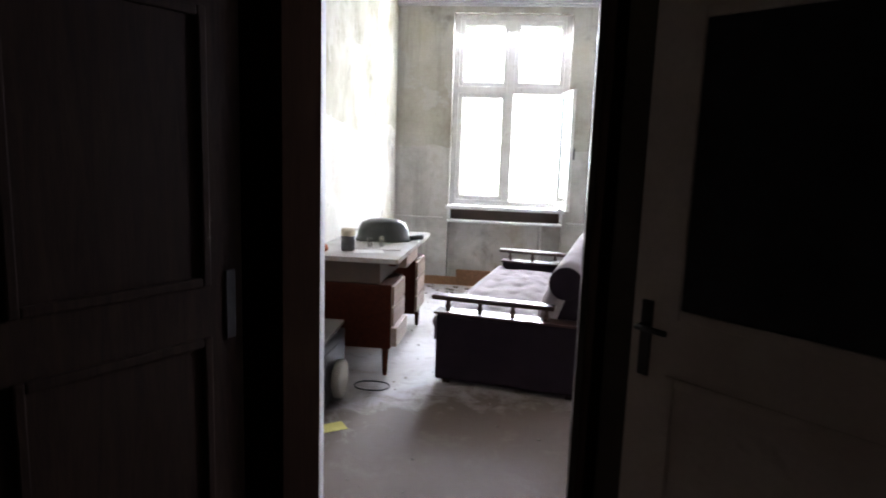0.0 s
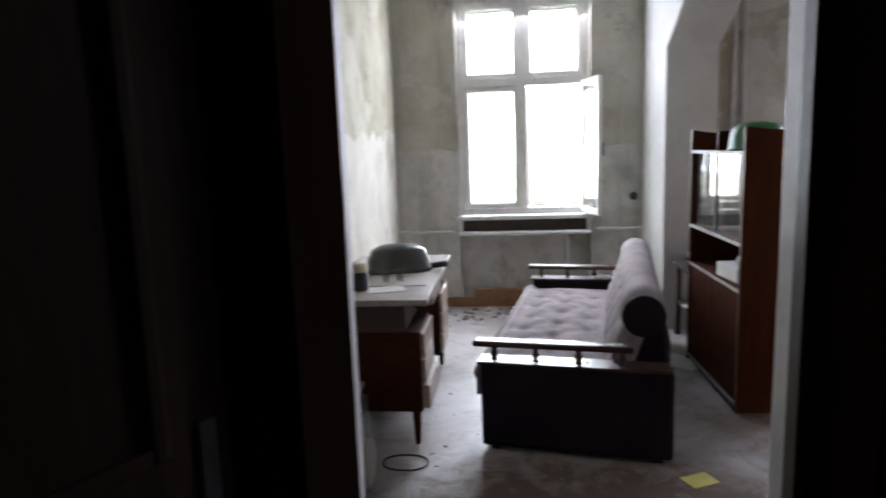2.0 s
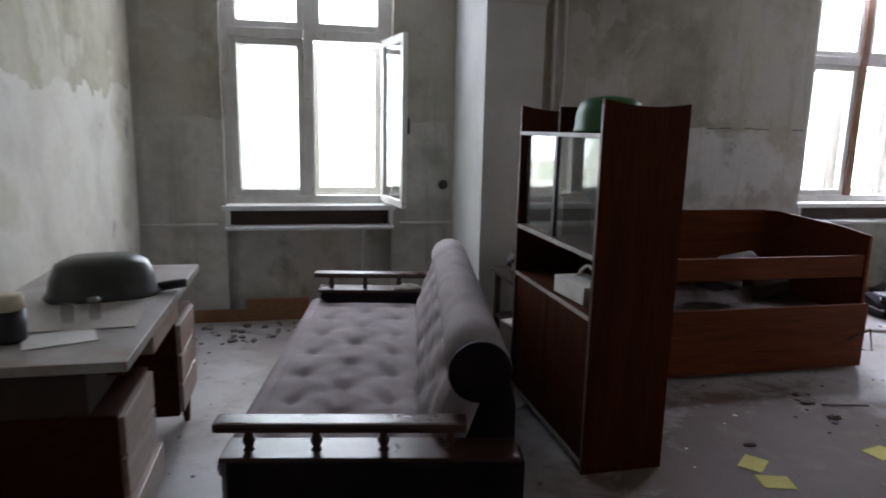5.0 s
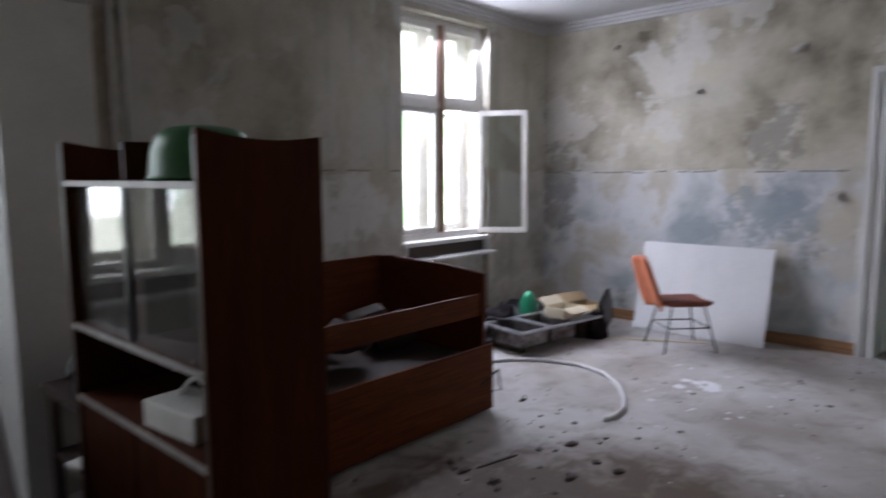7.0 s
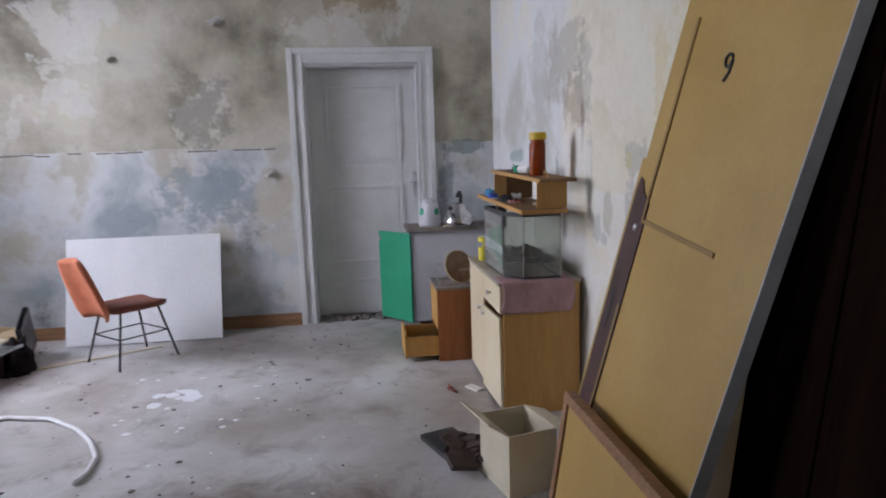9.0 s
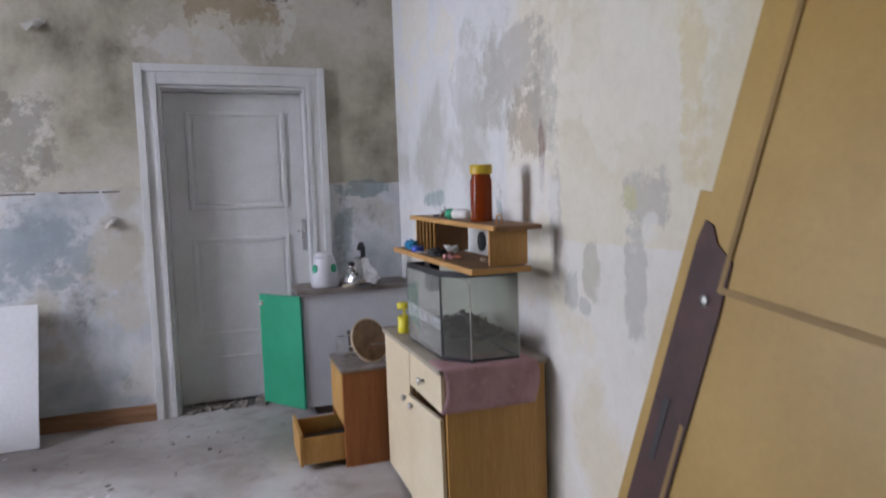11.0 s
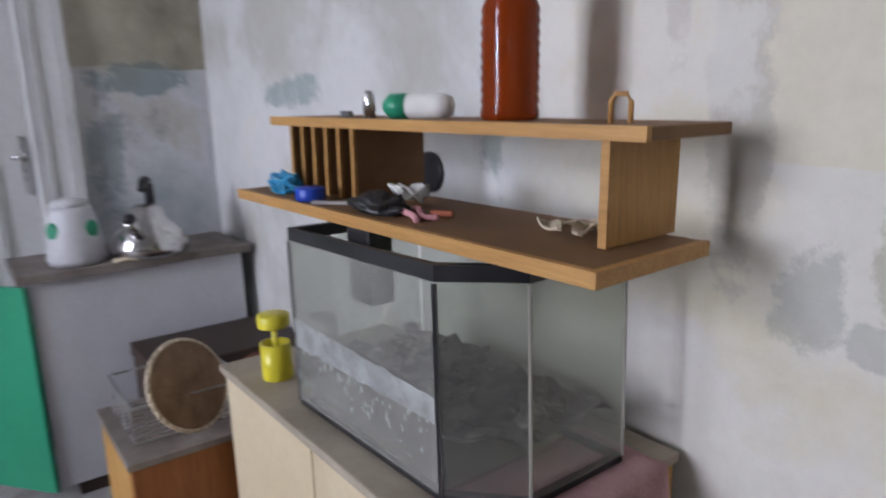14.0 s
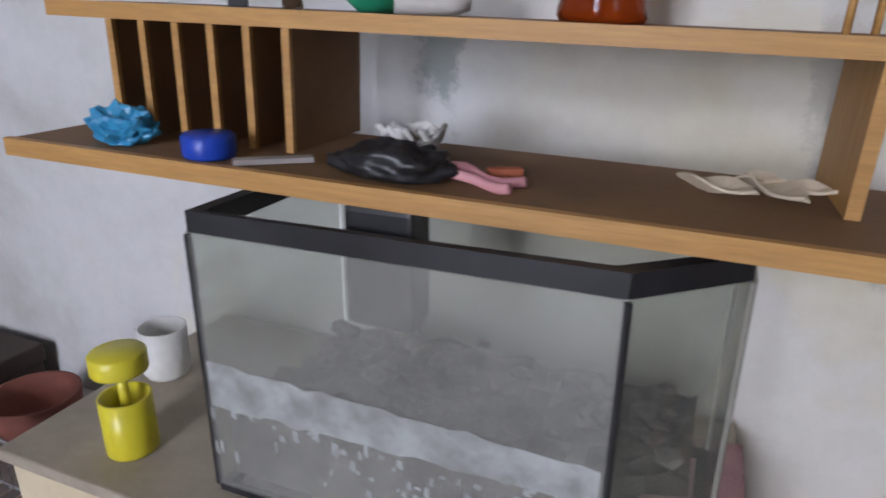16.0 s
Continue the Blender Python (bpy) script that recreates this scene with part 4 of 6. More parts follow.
part("glass_shelf", boxes((0.05, D_ - 0.02, 0.022, L_ - 0.022, 1.29, 1.297)), M_clear, wd, "glass shelf")
for y0, y1, x in ((0.03, 0.55, 0.020), (0.50, L_ - 0.03, 0.030)):
    g = part("sliding_glass", boxes((x, x + 0.005, y0, y1, 1.042, 1.553)), M_clear, wd, "dusty sliding glass door")
    g.visible_shadow = False
part("glass_divider", boxes((0.012, 0.036, 0.515, 0.545, 1.042, 1.553)), M_black, wd, "dark strip between the glass doors")
part("top_divider", boxes((0.01, D_ - 0.02, 0.49, 0.51, 1.577, 1.70)), M_ward, wd)
for y0, y1 in ((0.025, 0.525), (0.535, L_ - 0.025)):
    part("lower_door", boxes((0.006, 0.024, y0, y1, 0.065, 0.735)), M_ward, wd, "dark lower cabinet door", 0.002)
bm = bmesh.new()
lathe(bm, ((0.165, 0.0), (0.17, 0.008), (0.162, 0.016), (0.155, 0.09), (0.14, 0.135), (0.105, 0.16), (0.04, 0.17)), None, 28)
solid("basin", bm, surface("green_basin", (0.02, 0.12, 0.03), (0.035, 0.17, 0.045), 4, 0.4), "upturned green plastic basin on the shelf unit", "basin", smooth=True, at=Matrix.Translation((1.29, 4.67, 1.577)))
box_w = thing("carton", pose(1.24, 4.72, 0.763, 0, 0, 6), "crumpled white carton on the open shelf", "carton")
part("body", boxes((-0.09, 0.09, -0.15, 0.15, 0, 0.09)), M_paper, box_w, bevel=0.006)
bm = bmesh.new()
tube(bm, [(0.02, -0.10 + 0.2 * k / 8, 0.09 + 0.07 * math.sin(math.pi * k / 8)) for k in range(9)], 0.009, 8)
part("strap", bm, M_paper, box_w, smooth=True)
for k in range(4):
    solid("book", boxes((0, 0.16, 0, 0.035, 0, 0.20 + 0.02 * (k % 2))), (M_dark, M_rust, M_grey, M_black)[k], "old dark book standing behind glass", "book", 0.003, at=Matrix.Translation((1.20, 4.95 + 0.04 * k, 1.042)), group="books in the shelf unit")

# low table with clutter behind the sofa
lt = thing("side_table", Matrix.Translation((1.16, 5.50, 0)), "low dark wooden table piled with clutter", "table")
part("tabletop", boxes((0, 0.55, 0, 0.60, 0.60, 0.63)), M_dark, lt, bevel=0.004)
part("shelf", boxes((0.03, 0.52, 0.03, 0.57, 0.28, 0.30)), M_dark, lt)
for x in (0.02, 0.49):
    for y in (0.02, 0.54):
        part("leg", boxes((x, x + 0.04, y, y + 0.04, 0, 0.60)), M_dark, lt)
bm = bmesh.new()
for k in range(14):
    s = random.uniform(0.03, 0.09)
    box(bm, -s, s, -s, s, -s * 0.5, s * 0.5, Matrix.Translation((1.25 + random.random() * 0.38, 5.58 + random.random() * 0.42, 0.66 + 0.06 * random.random())) @ pose(0, 0, 0, random.uniform(-30, 30), random.uniform(-30, 30), random.uniform(0, 90)))
solid("rags", bm, M_black, "heap of dark rags and scrap on the table", "rags", 0.012, kind="stuff")
solid("paper", boxes((-0.12, 0.12, -0.16, 0.16, 0, 0.012)), M_paper, "stack of pale paper on the lower shelf", "paper", at=pose(1.32, 5.72, 0.301, 0, 0, 15))
solid("paper", boxes((-0.12, 0.12, -0.16, 0.16, 0, 0.01)), M_paper, "pale papers lying on the floor", "paper", at=pose(1.05, 5.3, 0.001, 0, 0, 40))

# ---- bed box ----
bed = thing("bed_frame", pose(1.95, 5.56, 0, 0, 0, 0), "dismantled brown veneer bed frame with open drawer", "bed frame")
for x in (0.0, 1.82):
    bm = bmesh.new()
    pts = [(0, 0), (1.1, 0), (1.1, 0.94), (0.95, 0.955), (0.3, 0.93), (0.0, 0.90)]
    prism(bm, pts, x, x + 0.025, Matrix(((0, 0, 1, 0), (1, 0, 0, 0), (0, 1, 0, 0), (0, 0, 0, 1))))
    part("end_panel", bm, M_bed, bed, "red-brown end panel", 0.003)
part("back_panel", boxes((0.026, 1.819, 1.07, 1.095, 0.05, 0.95)), M_bed, bed, bevel=0.003)
part("upper_rail", boxes((0.026, 1.819, 0.02, 0.045, 0.60, 0.755)), M_bed, bed, "long side rail", 0.003)
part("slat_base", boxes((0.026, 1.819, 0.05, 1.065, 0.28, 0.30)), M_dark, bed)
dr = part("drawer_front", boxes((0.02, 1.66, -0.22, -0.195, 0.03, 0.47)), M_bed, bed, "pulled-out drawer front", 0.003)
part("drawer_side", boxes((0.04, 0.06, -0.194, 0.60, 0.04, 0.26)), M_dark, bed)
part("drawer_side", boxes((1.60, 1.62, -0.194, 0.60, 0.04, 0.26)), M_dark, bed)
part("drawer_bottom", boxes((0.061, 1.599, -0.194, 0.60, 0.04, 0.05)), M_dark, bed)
bm = bmesh.new()
tube(bm, ((1.52, -0.23, 0.22), (1.66, -0.26, 0.30), (1.72, -0.24, 0.14), (1.60, -0.23, 0.16)), 0.007)
part("bent_fitting", bm, M_blackm, bed, "bent iron fitting", smooth=True)
bm = bmesh.new()
for k in range(12):
    s = random.uniform(0.06, 0.16)
    box(bm, -s, s, -s, s, -s * 0.4, s * 0.4, Matrix.Translation((2.3 + random.random() * 1.2, 5.9 + random.random() * 0.6, 0.42 + 0.25 * random.random())) @ pose(0, 0, 0, random.uniform(-30, 30), random.uniform(-30, 30), random.uniform(0, 90)))
solid("bedding", bm, M_dark, "crumpled dark bedding heaped in the bed frame", "bedding", 0.03, kind="stuff")

# ---- sink unit lying by the window ----
sk = thing("sink_unit", pose(4.78, 5.97, 0, 0, 0, -8.5) @ Matrix.Diagonal((0.87, 0.96, 0.82, 1)), "dirty steel double sink lying on rubble", "sink")
bm = boxes((0.0, 1.30, 0.0, 0.035, 0.24, 0.265), (0.0, 1.30, 0.52, 0.56, 0.24, 0.265), (0.0, 0.06, 0.035, 0.52, 0.24, 0.265), (0.44, 0.50, 0.035, 0.52, 0.24, 0.265), (0.88, 1.30, 0.035, 0.52, 0.24, 0.265))
part("worktop", bm, M_steel, sk, "steel sink top with rolled rim", 0.004)
for x0, x1 in ((0.06, 0.44), (0.50, 0.88)):
    bm = bmesh.new()
    for a, b, c, e, z0, z1 in ((x0, x1, 0.035, 0.045, 0.09, 0.25), (x0, x1, 0.51, 0.52, 0.09, 0.25), (x0, x0 + 0.01, 0.046, 0.509, 0.09, 0.25), (x1 - 0.01, x1, 0.046, 0.509, 0.09, 0.25), (x0, x1, 0.035, 0.52, 0.078, 0.089)):
        box(bm, a, b, c, e, z0, z1)
    # bowls use a darker, blotchier metal than the worktop
    part("bowl", bm, M_bowl, sk, "dark steel sink bowl", 0.004)
part("rib", boxes(*[(0.92, 1.26, 0.08 + 0.06 * k, 0.10 + 0.06 * k, 0.2655, 0.269) for k in range(7)]), M_steel, sk, "draining ribs")
part("support", boxes((0.1, 0.2, 0.1, 0.45, 0, 0.077)), M_dark, sk, "timber block")
part("support", boxes((1.05, 1.2, 0.1, 0.45, 0, 0.239)), M_dark, sk, "timber block")


def carton(name, m, w, d, h, mat, label, flaps=True):
    c = thing(name, m, label, "box")
    t = 0.006
    part("body", boxes((0, w, 0, t, 0, h), (0, w, d - t, d, 0, h), (0, t, t, d - t, 0, h), (w - t, w, t, d - t, 0, h), (t, w - t, t, d - t, 0, t)), mat, c)
    if flaps:
        bm = bmesh.new()
        box(bm, 0, w, 0, d * 0.5, 0, 0.005, Matrix.Translation((0, 0, h + 0.001)) @ pose(0, 0, 0, -160, 0, 0))
        part("flap", bm, mat, c)
        bm = bmesh.new()
        box(bm, 0, w, 0, d * 0.5, 0, 0.005, Matrix.Translation((0, d, h + 0.001)) @ pose(0, 0, 0, 35, 0, 0))
        part("flap", bm, mat, c)
    return c


carton("box", pose(5.48, 5.98, 0.219, 0, 0, -4), 0.30, 0.22, 0.10, M_cardl, "open pale cardboard box on the sink top")
carton("box", pose(6.02, 6.16, 0, 0, 0, -22), 0.32, 0.26, 0.24, M_card, "open brown cardboard box in the corner")
carton("box", pose(6.06, 5.86, 0, 0, -24, 12), 0.30, 0.04, 0.34, M_black, "dark cardboard slab leaning among boxes", False)
bm = bmesh.new()
lathe(bm, ((0.07, 0), (0.085, 0.02), (0.08, 0.20), (0.05, 0.25), (0.02, 0.27)), None, 18)
solid("canister", bm, M_green, "bright green plastic canister among boxes", "canister", smooth=True, at=Matrix.Translation((5.60, 6.47, 0.0)) @ Matrix.Diagonal((1.1, 1.1, 1.55, 1)))
bm = bmesh.new()
for k in range(16):
    s = random.uniform(0.05, 0.14)
    box(bm, -s, s, -s, s, -s * 0.45, s * 0.45, Matrix.Translation((4.9 + random.random() * 1.4, 6.45 + random.random() * 0.5, 0.06 + 0.12 * random.random())) @ pose(0, 0, 0, random.uniform(-30, 30), random.uniform(-30, 30), random.uniform(0, 90)))
solid("junk_heap", bm, M_black, "heap of dark junk under the window", "junk", 0.015, kind="stuff")


def cloth_heap(label, x, y, z, w, d, h, seed, mat, name="rag"):
    """A crumpled heap of cloth resting flat on its support."""
    bm = bmesh.new()
    bmesh.ops.create_icosphere(bm, subdivisions=4, radius=1.0)
    for v in bm.verts:
        n = noise.noise((v.co.x * 2.2 + seed, v.co.y * 2.2, v.co.z * 2.2)) * 0.35 + abs(noise.noise((v.co.x * 5 + seed, v.co.y * 5, v.co.z * 5))) * 0.28
        f = 0.85 + n
        v.co = Vector((v.co.x * w * f, v.co.y * d * f, max(0.0, v.co.z * h * f)))
    solid(name, bm, mat, label, name, smooth=True, at=Matrix.Translation((x, y, z)))


M_cloth = surface("dark_cloth", (0.012, 0.010, 0.012), (0.035, 0.028, 0.03), 8, 0.9, 120, 0.4, spec=0.1)
cloth_heap("dark bundle of cloth heaped on the low table", 1.42, 5.76, 0.64, 0.20, 0.20, 0.17, 21.0, M_cloth, "bundle")
cloth_heap("pale cloth scrap lying on the sofa arm", 0.55, 5.99, 0.514, 0.10, 0.04, 0.03, 5.0, M_paper, "cloth")
cloth_heap("crumpled dark cloth heaped between the cardboard boxes", 5.88, 5.86, 0.001, 0.13, 0.12, 0.26, 9.0, M_cloth)
cloth_heap("dark cloth sack slumped against the wall under the window", 5.25, 6.55, 0.001, 0.22, 0.18, 0.34, 14.0, M_cloth, "sack")

# ---- white board and chair ----
bd = thing("panel_board", pose(6.46, 4.50, 0, 0, 15, 0), "white laminate board leaning against the wall", "board")
part("sheet", boxes((0, 0.018, 0, 1.27, 0.01, 0.92)), M_board, bd, bevel=0.002)

ch = thing("chair", pose(6.04, 5.09, 0, 0, 0, -43), "orange upholstered chair on thin dark metal legs", "chair")


def shell(name, w0, w1, d, m, mat, label, thick=0.045, curve=0.04):
    bm = bmesh.new()
    n, k = 12, 12
    up, lo = [], []
    for i in range(n + 1):
        v = i / n
        ru, rl = [], []
        for j in range(k + 1):
            u = 2 * j / k - 1
            w = (w0 + (w1 - w0) * v) * (1 - 0.28 * abs(2 * v - 1) ** 5)
            edge = 1 - 0.55 * max(abs(u), abs(2 * v - 1)) ** 8
            z = curve * u * u
            ru.append(bm.verts.new(m @ Vector((v * d, u * w / 2, z + thick / 2 * edge))))
            rl.append(bm.verts.new(m @ Vector((v * d, u * w / 2, z - thick / 2 * edge))))
        up.append(ru)
        lo.append(rl)
    for i in range(n):
        for j in range(k):
            bm.faces.new((up[i][j], up[i + 1][j], up[i + 1][j + 1], up[i][j + 1]))
            bm.faces.new((lo[i][j], lo[i][j + 1], lo[i + 1][j + 1], lo[i + 1][j]))
    for i in range(n):
        bm.faces.new((up[i][0], lo[i][0], lo[i + 1][0], up[i + 1][0]))
        bm.faces.new((up[i][k], up[i + 1][k], lo[i + 1][k], lo[i][k]))
    for j in range(k):
        bm.faces.new((up[0][j], up[0][j + 1], lo[0][j + 1], lo[0][j]))
        bm.faces.new((up[n][j], lo[n][j], lo[n][j + 1], up[n][j + 1]))
    return part(name, bm, mat, ch, label, smooth=True)


shell("seat", 0.40, 0.44, 0.44, Matrix.Translation((-0.22, 0, 0.43)), M_rust, "dark rust-red padded seat", 0.06, 0.012)
shell("backrest", 0.46, 0.34, 0.49, pose(-0.21, 0, 0.39, 0, -109, 0), M_orange, "orange padded backrest", 0.05, 0.05)
for sx in (-1, 1):
    for sy in (-1, 1):
        bm = bmesh.new()
        tube(bm, ((sx * 0.15, sy * 0.15, 0.41), (sx * 0.24, sy * 0.23, 0.0)), 0.009)
        part("leg", bm, M_blackm, ch, smooth=True)
bm = bmesh.new()
ring = [(0.19, 0.185, 0.22), (0.19, -0.185, 0.22), (-0.19, -0.185, 0.22), (-0.19, 0.185, 0.22)]
for a, b in zip(ring, ring[1:] + ring[:1]):
    tube(bm, (a, b), 0.006)
part("stretcher", bm, M_blackm, ch, "thin metal stretcher frame", smooth=True)

# ---- kitchen corner ----
kc = thing("kitchen_cabinet", Matrix.Translation((6.40, 2.08, 0)), "small white kitchen cabinet, green door hanging open", "cabinet")
part("side_panel", boxes((0, 0.018, 0, 0.76, 0.06, 0.855)), M_cabwhite, kc, "greyish white side panel", 0.002)
part("side_panel", boxes((0.36, 0.378, 0, 0.76, 0.06, 0.855)), M_cabwhite, kc, bevel=0.002)
part("back_panel", boxes((0.019, 0.359, 0, 0.018, 0.06, 0.855)), M_cabwhite, kc)
part("bottom", boxes((0.019, 0.359, 0.019, 0.75, 0.06, 0.078)), M_cabwhite, kc)
part("shelf", boxes((0.019, 0.359, 0.019, 0.75, 0.44, 0.455)), M_cabwhite, kc)
part("plinth", boxes((0.02, 0.36, 0.03, 0.70, 0, 0.059)), M_dark, kc)
part("worktop", boxes((-0.035, 0.39, -0.03, 0.80, 0.856, 0.89)), M_worktop, kc, "grimy brown worktop", 0.003)
bm = bmesh.new()
box(bm, 0, 0.42, -0.009, 0.009, 0.055, 0.845, Matrix.Translation((-0.012, 0.775, 0)) @ pose(0, 0, 0, 0, 0, 37))
gd = part("door", bm, M_green, kc, "bright green laminate door", 0.003)
bm = bmesh.new()
bmesh.ops.create_icosphere(bm, subdivisions=2, radius=0.016, matrix=Matrix.Translation((-0.012, 0.775, 0)) @ pose(0, 0, 0, 0, 0, 37) @ Matrix.Translation((0.385, 0.022, 0.78)))
bmesh.ops.create_icosphere(bm, subdivisions=2, radius=0.016, matrix=Matrix.Translation((-0.012, 0.775, 0)) @ pose(0, 0, 0, 0, 0, 37) @ Matrix.Translation((0.385, -0.022, 0.78)))
part("knob", bm, M_paper, gd, "white round knob", smooth=True)

pt = thing("electric_kettle", pose(6.48, 2.67, 0.891, 0, 0, 20) @ Matrix.Diagonal((1.3, 1.3, 1.15, 1)), "white plastic electric kettle with green windows", "kettle")
bm = bmesh.new()
lathe(bm, ((0.070, 0), (0.078, 0.02), (0.070, 0.10), (0.056, 0.17), (0.05, 0.185)), None, 24)
part("body", bm, M_cabwhite, pt, smooth=True)
bm = bmesh.new()
lathe(bm, ((0.048, 0.185), (0.042, 0.205), (0.015, 0.212)), None, 20)
part("lid", bm, M_cabwhite, pt, smooth=True)
bm = bmesh.new()
tube(bm, ((0.05, 0, 0.175), (0.10, 0, 0.18), (0.115, 0, 0.12), (0.075, 0, 0.04)), 0.011)
part("handle", bm, M_cabwhite, pt, smooth=True)
for a in (200, 100):
    bm = bmesh.new()
    bmesh.ops.create_icosphere(bm, subdivisions=2, radius=0.03, matrix=pose(0.063 * math.cos(radians(a)), 0.063 * math.sin(radians(a)), 0.11, 0, 0, a) @ Matrix.Diagonal((0.35, 0.8, 1.1, 1)))
    part("window", bm, M_green, pt, "green water-level window", smooth=True)

M_kettle = surface("stained_chrome", (0.50, 0.49, 0.48), (0.72, 0.71, 0.70), 7, 0.22, 60, 0.05, metal=1.0, dirt=(0.14, 0.05, 0.03), dirt_amount=0.42, dirt_scale=9)
kt = thing("kettle", pose(6.45, 2.42, 0.891, 0, 0, 150) @ Matrix.Diagonal((1.45, 1.45, 1.2, 1)), "sooty chrome whistling kettle with black handle", "kettle")
bm = bmesh.new()
lathe(bm, ((0.085, 0), (0.098, 0.012), (0.10, 0.035), (0.085, 0.08), (0.055, 0.115), (0.045, 0.125), (0.045, 0.15), (0.02, 0.165)), None, 28)
part("body", bm, M_kettle, kt, smooth=True)
bm = bmesh.new()
tube(bm, ((0.07, 0, 0.07), (0.11, 0, 0.105), (0.125, 0, 0.13)), 0.016, 12)
part("spout", bm, M_kettle, kt, smooth=True)
bm = bmesh.new()
bmesh.ops.create_icosphere(bm, subdivisions=2, radius=0.018, matrix=Matrix.Translation((0.128, 0, 0.137)))
part("whistle", bm, M_black, kt, smooth=True)
bm = bmesh.new()
tube(bm, [(-0.045 + 0.0, 0, 0.13)] + [(-0.05 + 0.06 * k / 6, 0, 0.18 + 0.06 * math.sin(math.pi * (0.25 + 0.6 * k / 6))) for k in range(7)], 0.012, 10)
part("handle", bm, M_black, kt, "black plastic handle", smooth=True)
bm = bmesh.new()
tube(bm, ((6.36, 2.57, 0.898), (6.36, 2.52, 0.90), (6.34, 2.49, 0.898)), 0.008)
solid("spoon", bm, M_bone, "small pale utensil on the worktop", "utensil", smooth=True)

bc = thing("drawer_cabinet", Matrix.Translation((5.42, 2.12, 0)), "small brown veneer cabinet, bottom drawer pulled out", "cabinet")
part("side_panel", boxes((0, 0.018, 0, 0.63, 0.0, 0.535)), M_brown, bc, "orange-brown side panel", 0.002)
part("side_panel", boxes((0.40, 0.418, 0, 0.63, 0.0, 0.535)), M_brown, bc, bevel=0.002)
part("back_panel", boxes((0.019, 0.399, 0, 0.012, 0.02, 0.535)), M_dark, bc)
part("top", boxes((-0.004, 0.424, -0.004, 0.64, 0.536, 0.555)), M_worktop, bc, "grimy top board", 0.003)
part("drawer_front", boxes((0.02, 0.398, 0.615, 0.634, 0.24, 0.53)), M_ochre, bc, bevel=0.003)
dw = part("drawer", boxes((0.022, 0.396, 0.86, 0.878, 0.03, 0.215), (0.03, 0.042, 0.35, 0.859, 0.04, 0.19), (0.376, 0.388, 0.35, 0.859, 0.04, 0.19), (0.043, 0.375, 0.35, 0.859, 0.04, 0.05)), M_ochre, bc, "pulled-out drawer with junk", 0.002)
solid("rag", boxes((5.49, 5.78, 2.62, 2.94, 0.052, 0.11)), M_black, "dark rag stuffed in the open drawer", "rag", 0.02)
bk = thing("basket", pose(5.52, 2.57, 0.685, 68, 0, -62), "round brown wicker tray leaning on its edge", "basket")
bm = bmesh.new()
lathe(bm, ((0.115, -0.006), (0.125, 0.0), (0.125, 0.008), (0.115, 0.012)), None, 32)
part("weave", bm, M_basket, bk, smooth=True)
bm = bmesh.new()
for k in range(32):
    a0, a1 = 2 * math.pi * k / 32, 2 * math.pi * (k + 1) / 32
    tube(bm, ((0.125 * math.cos(a0), 0.125 * math.sin(a0), 0.004), (0.125 * math.cos(a1), 0.125 * math.sin(a1), 0.004)), 0.007, 8)
part("rim", bm, M_bone, bk, "pale wicker rim", smooth=True)
rk = thing("dish_rack", Matrix.Translation((5.50, 2.42, 0.556)), "wire dish rack on the brown cabinet", "dish rack")
for z in (0.012, 0.11):
    bm = bmesh.new()
    c4 = ((0, 0, z), (0.30, 0, z), (0.30, 0.30, z), (0, 0.30, z))
    for a, b in zip(c4, c4[1:] + c4[:1]):
        tube(bm, (a, b), 0.003, 6)
    part("ring", bm, M_chrome, rk)
for k in range(9):
    bm = bmesh.new()
    tube(bm, ((0.03 + 0.03 * k, 0.30, 0.11), (0.03 + 0.03 * k, 0.30, 0.012), (0.03 + 0.03 * k, 0.0, 0.012), (0.03 + 0.03 * k, 0, 0.06)), 0.002, 6)
    part("wire", bm, M_chrome, rk)
bm = bmesh.new()
lathe(bm, ((0.06, 0), (0.085, 0.05), (0.09, 0.09), (0.083, 0.09), (0.075, 0.04), (0.05, 0.012)), None, 24)
solid("bowl", bm, M_rust, "brown glazed pot on the brown cabinet", "pot", smooth=True, at=Matrix.Translation((5.66, 2.27, 0.556)))
cb = thing("storage_box", Matrix.Translation((5.93, 2.06, 0)), "dark lidded box in the corner behind the cabinet", "box")
part("body", boxes((0, 0.36, 0, 0.50, 0, 0.55)), M_dark, cb, bevel=0.006)
part("lid", boxes((-0.006, 0.366, -0.006, 0.506, 0.551, 0.60)), M_dark, cb, bevel=0.006)

# ---- tank cabinet ----
tc = thing("sideboard", Matrix.Translation((4.36, 2.05, 0)), "cream and ochre cupboard with drawer and knobs", "cupboard")
CW, CD, CH = 0.98, 0.47, 0.785
part("side_panel", boxes((0, 0.018, 0, CD - 0.02, 0, CH - 0.021)), M_ochre, tc, "ochre veneer side panel", 0.002)
part("side_panel", boxes((CW - 0.018, CW, 0, CD - 0.02, 0, CH - 0.021)), M_ochre, tc, bevel=0.002)
part("carcass", boxes((0.019, CW - 0.019, 0.0, 0.012, 0.03, CH - 0.021), (0.019, CW - 0.019, 0.012, CD - 0.03, 0.03, 0.05), (0.48, 0.498, 0.013, CD - 0.03, 0.051, CH - 0.022)), M_ochre, tc)
part("top", boxes((-0.006, CW + 0.006, -0.01, CD + 0.012, CH - 0.02, CH)), surface("dusty_cupboard_top", (0.33, 0.28, 0.21), (0.45, 0.39, 0.30), 6, 0.6, 70, 0.1), tc, "dusty cupboard top", 0.004)


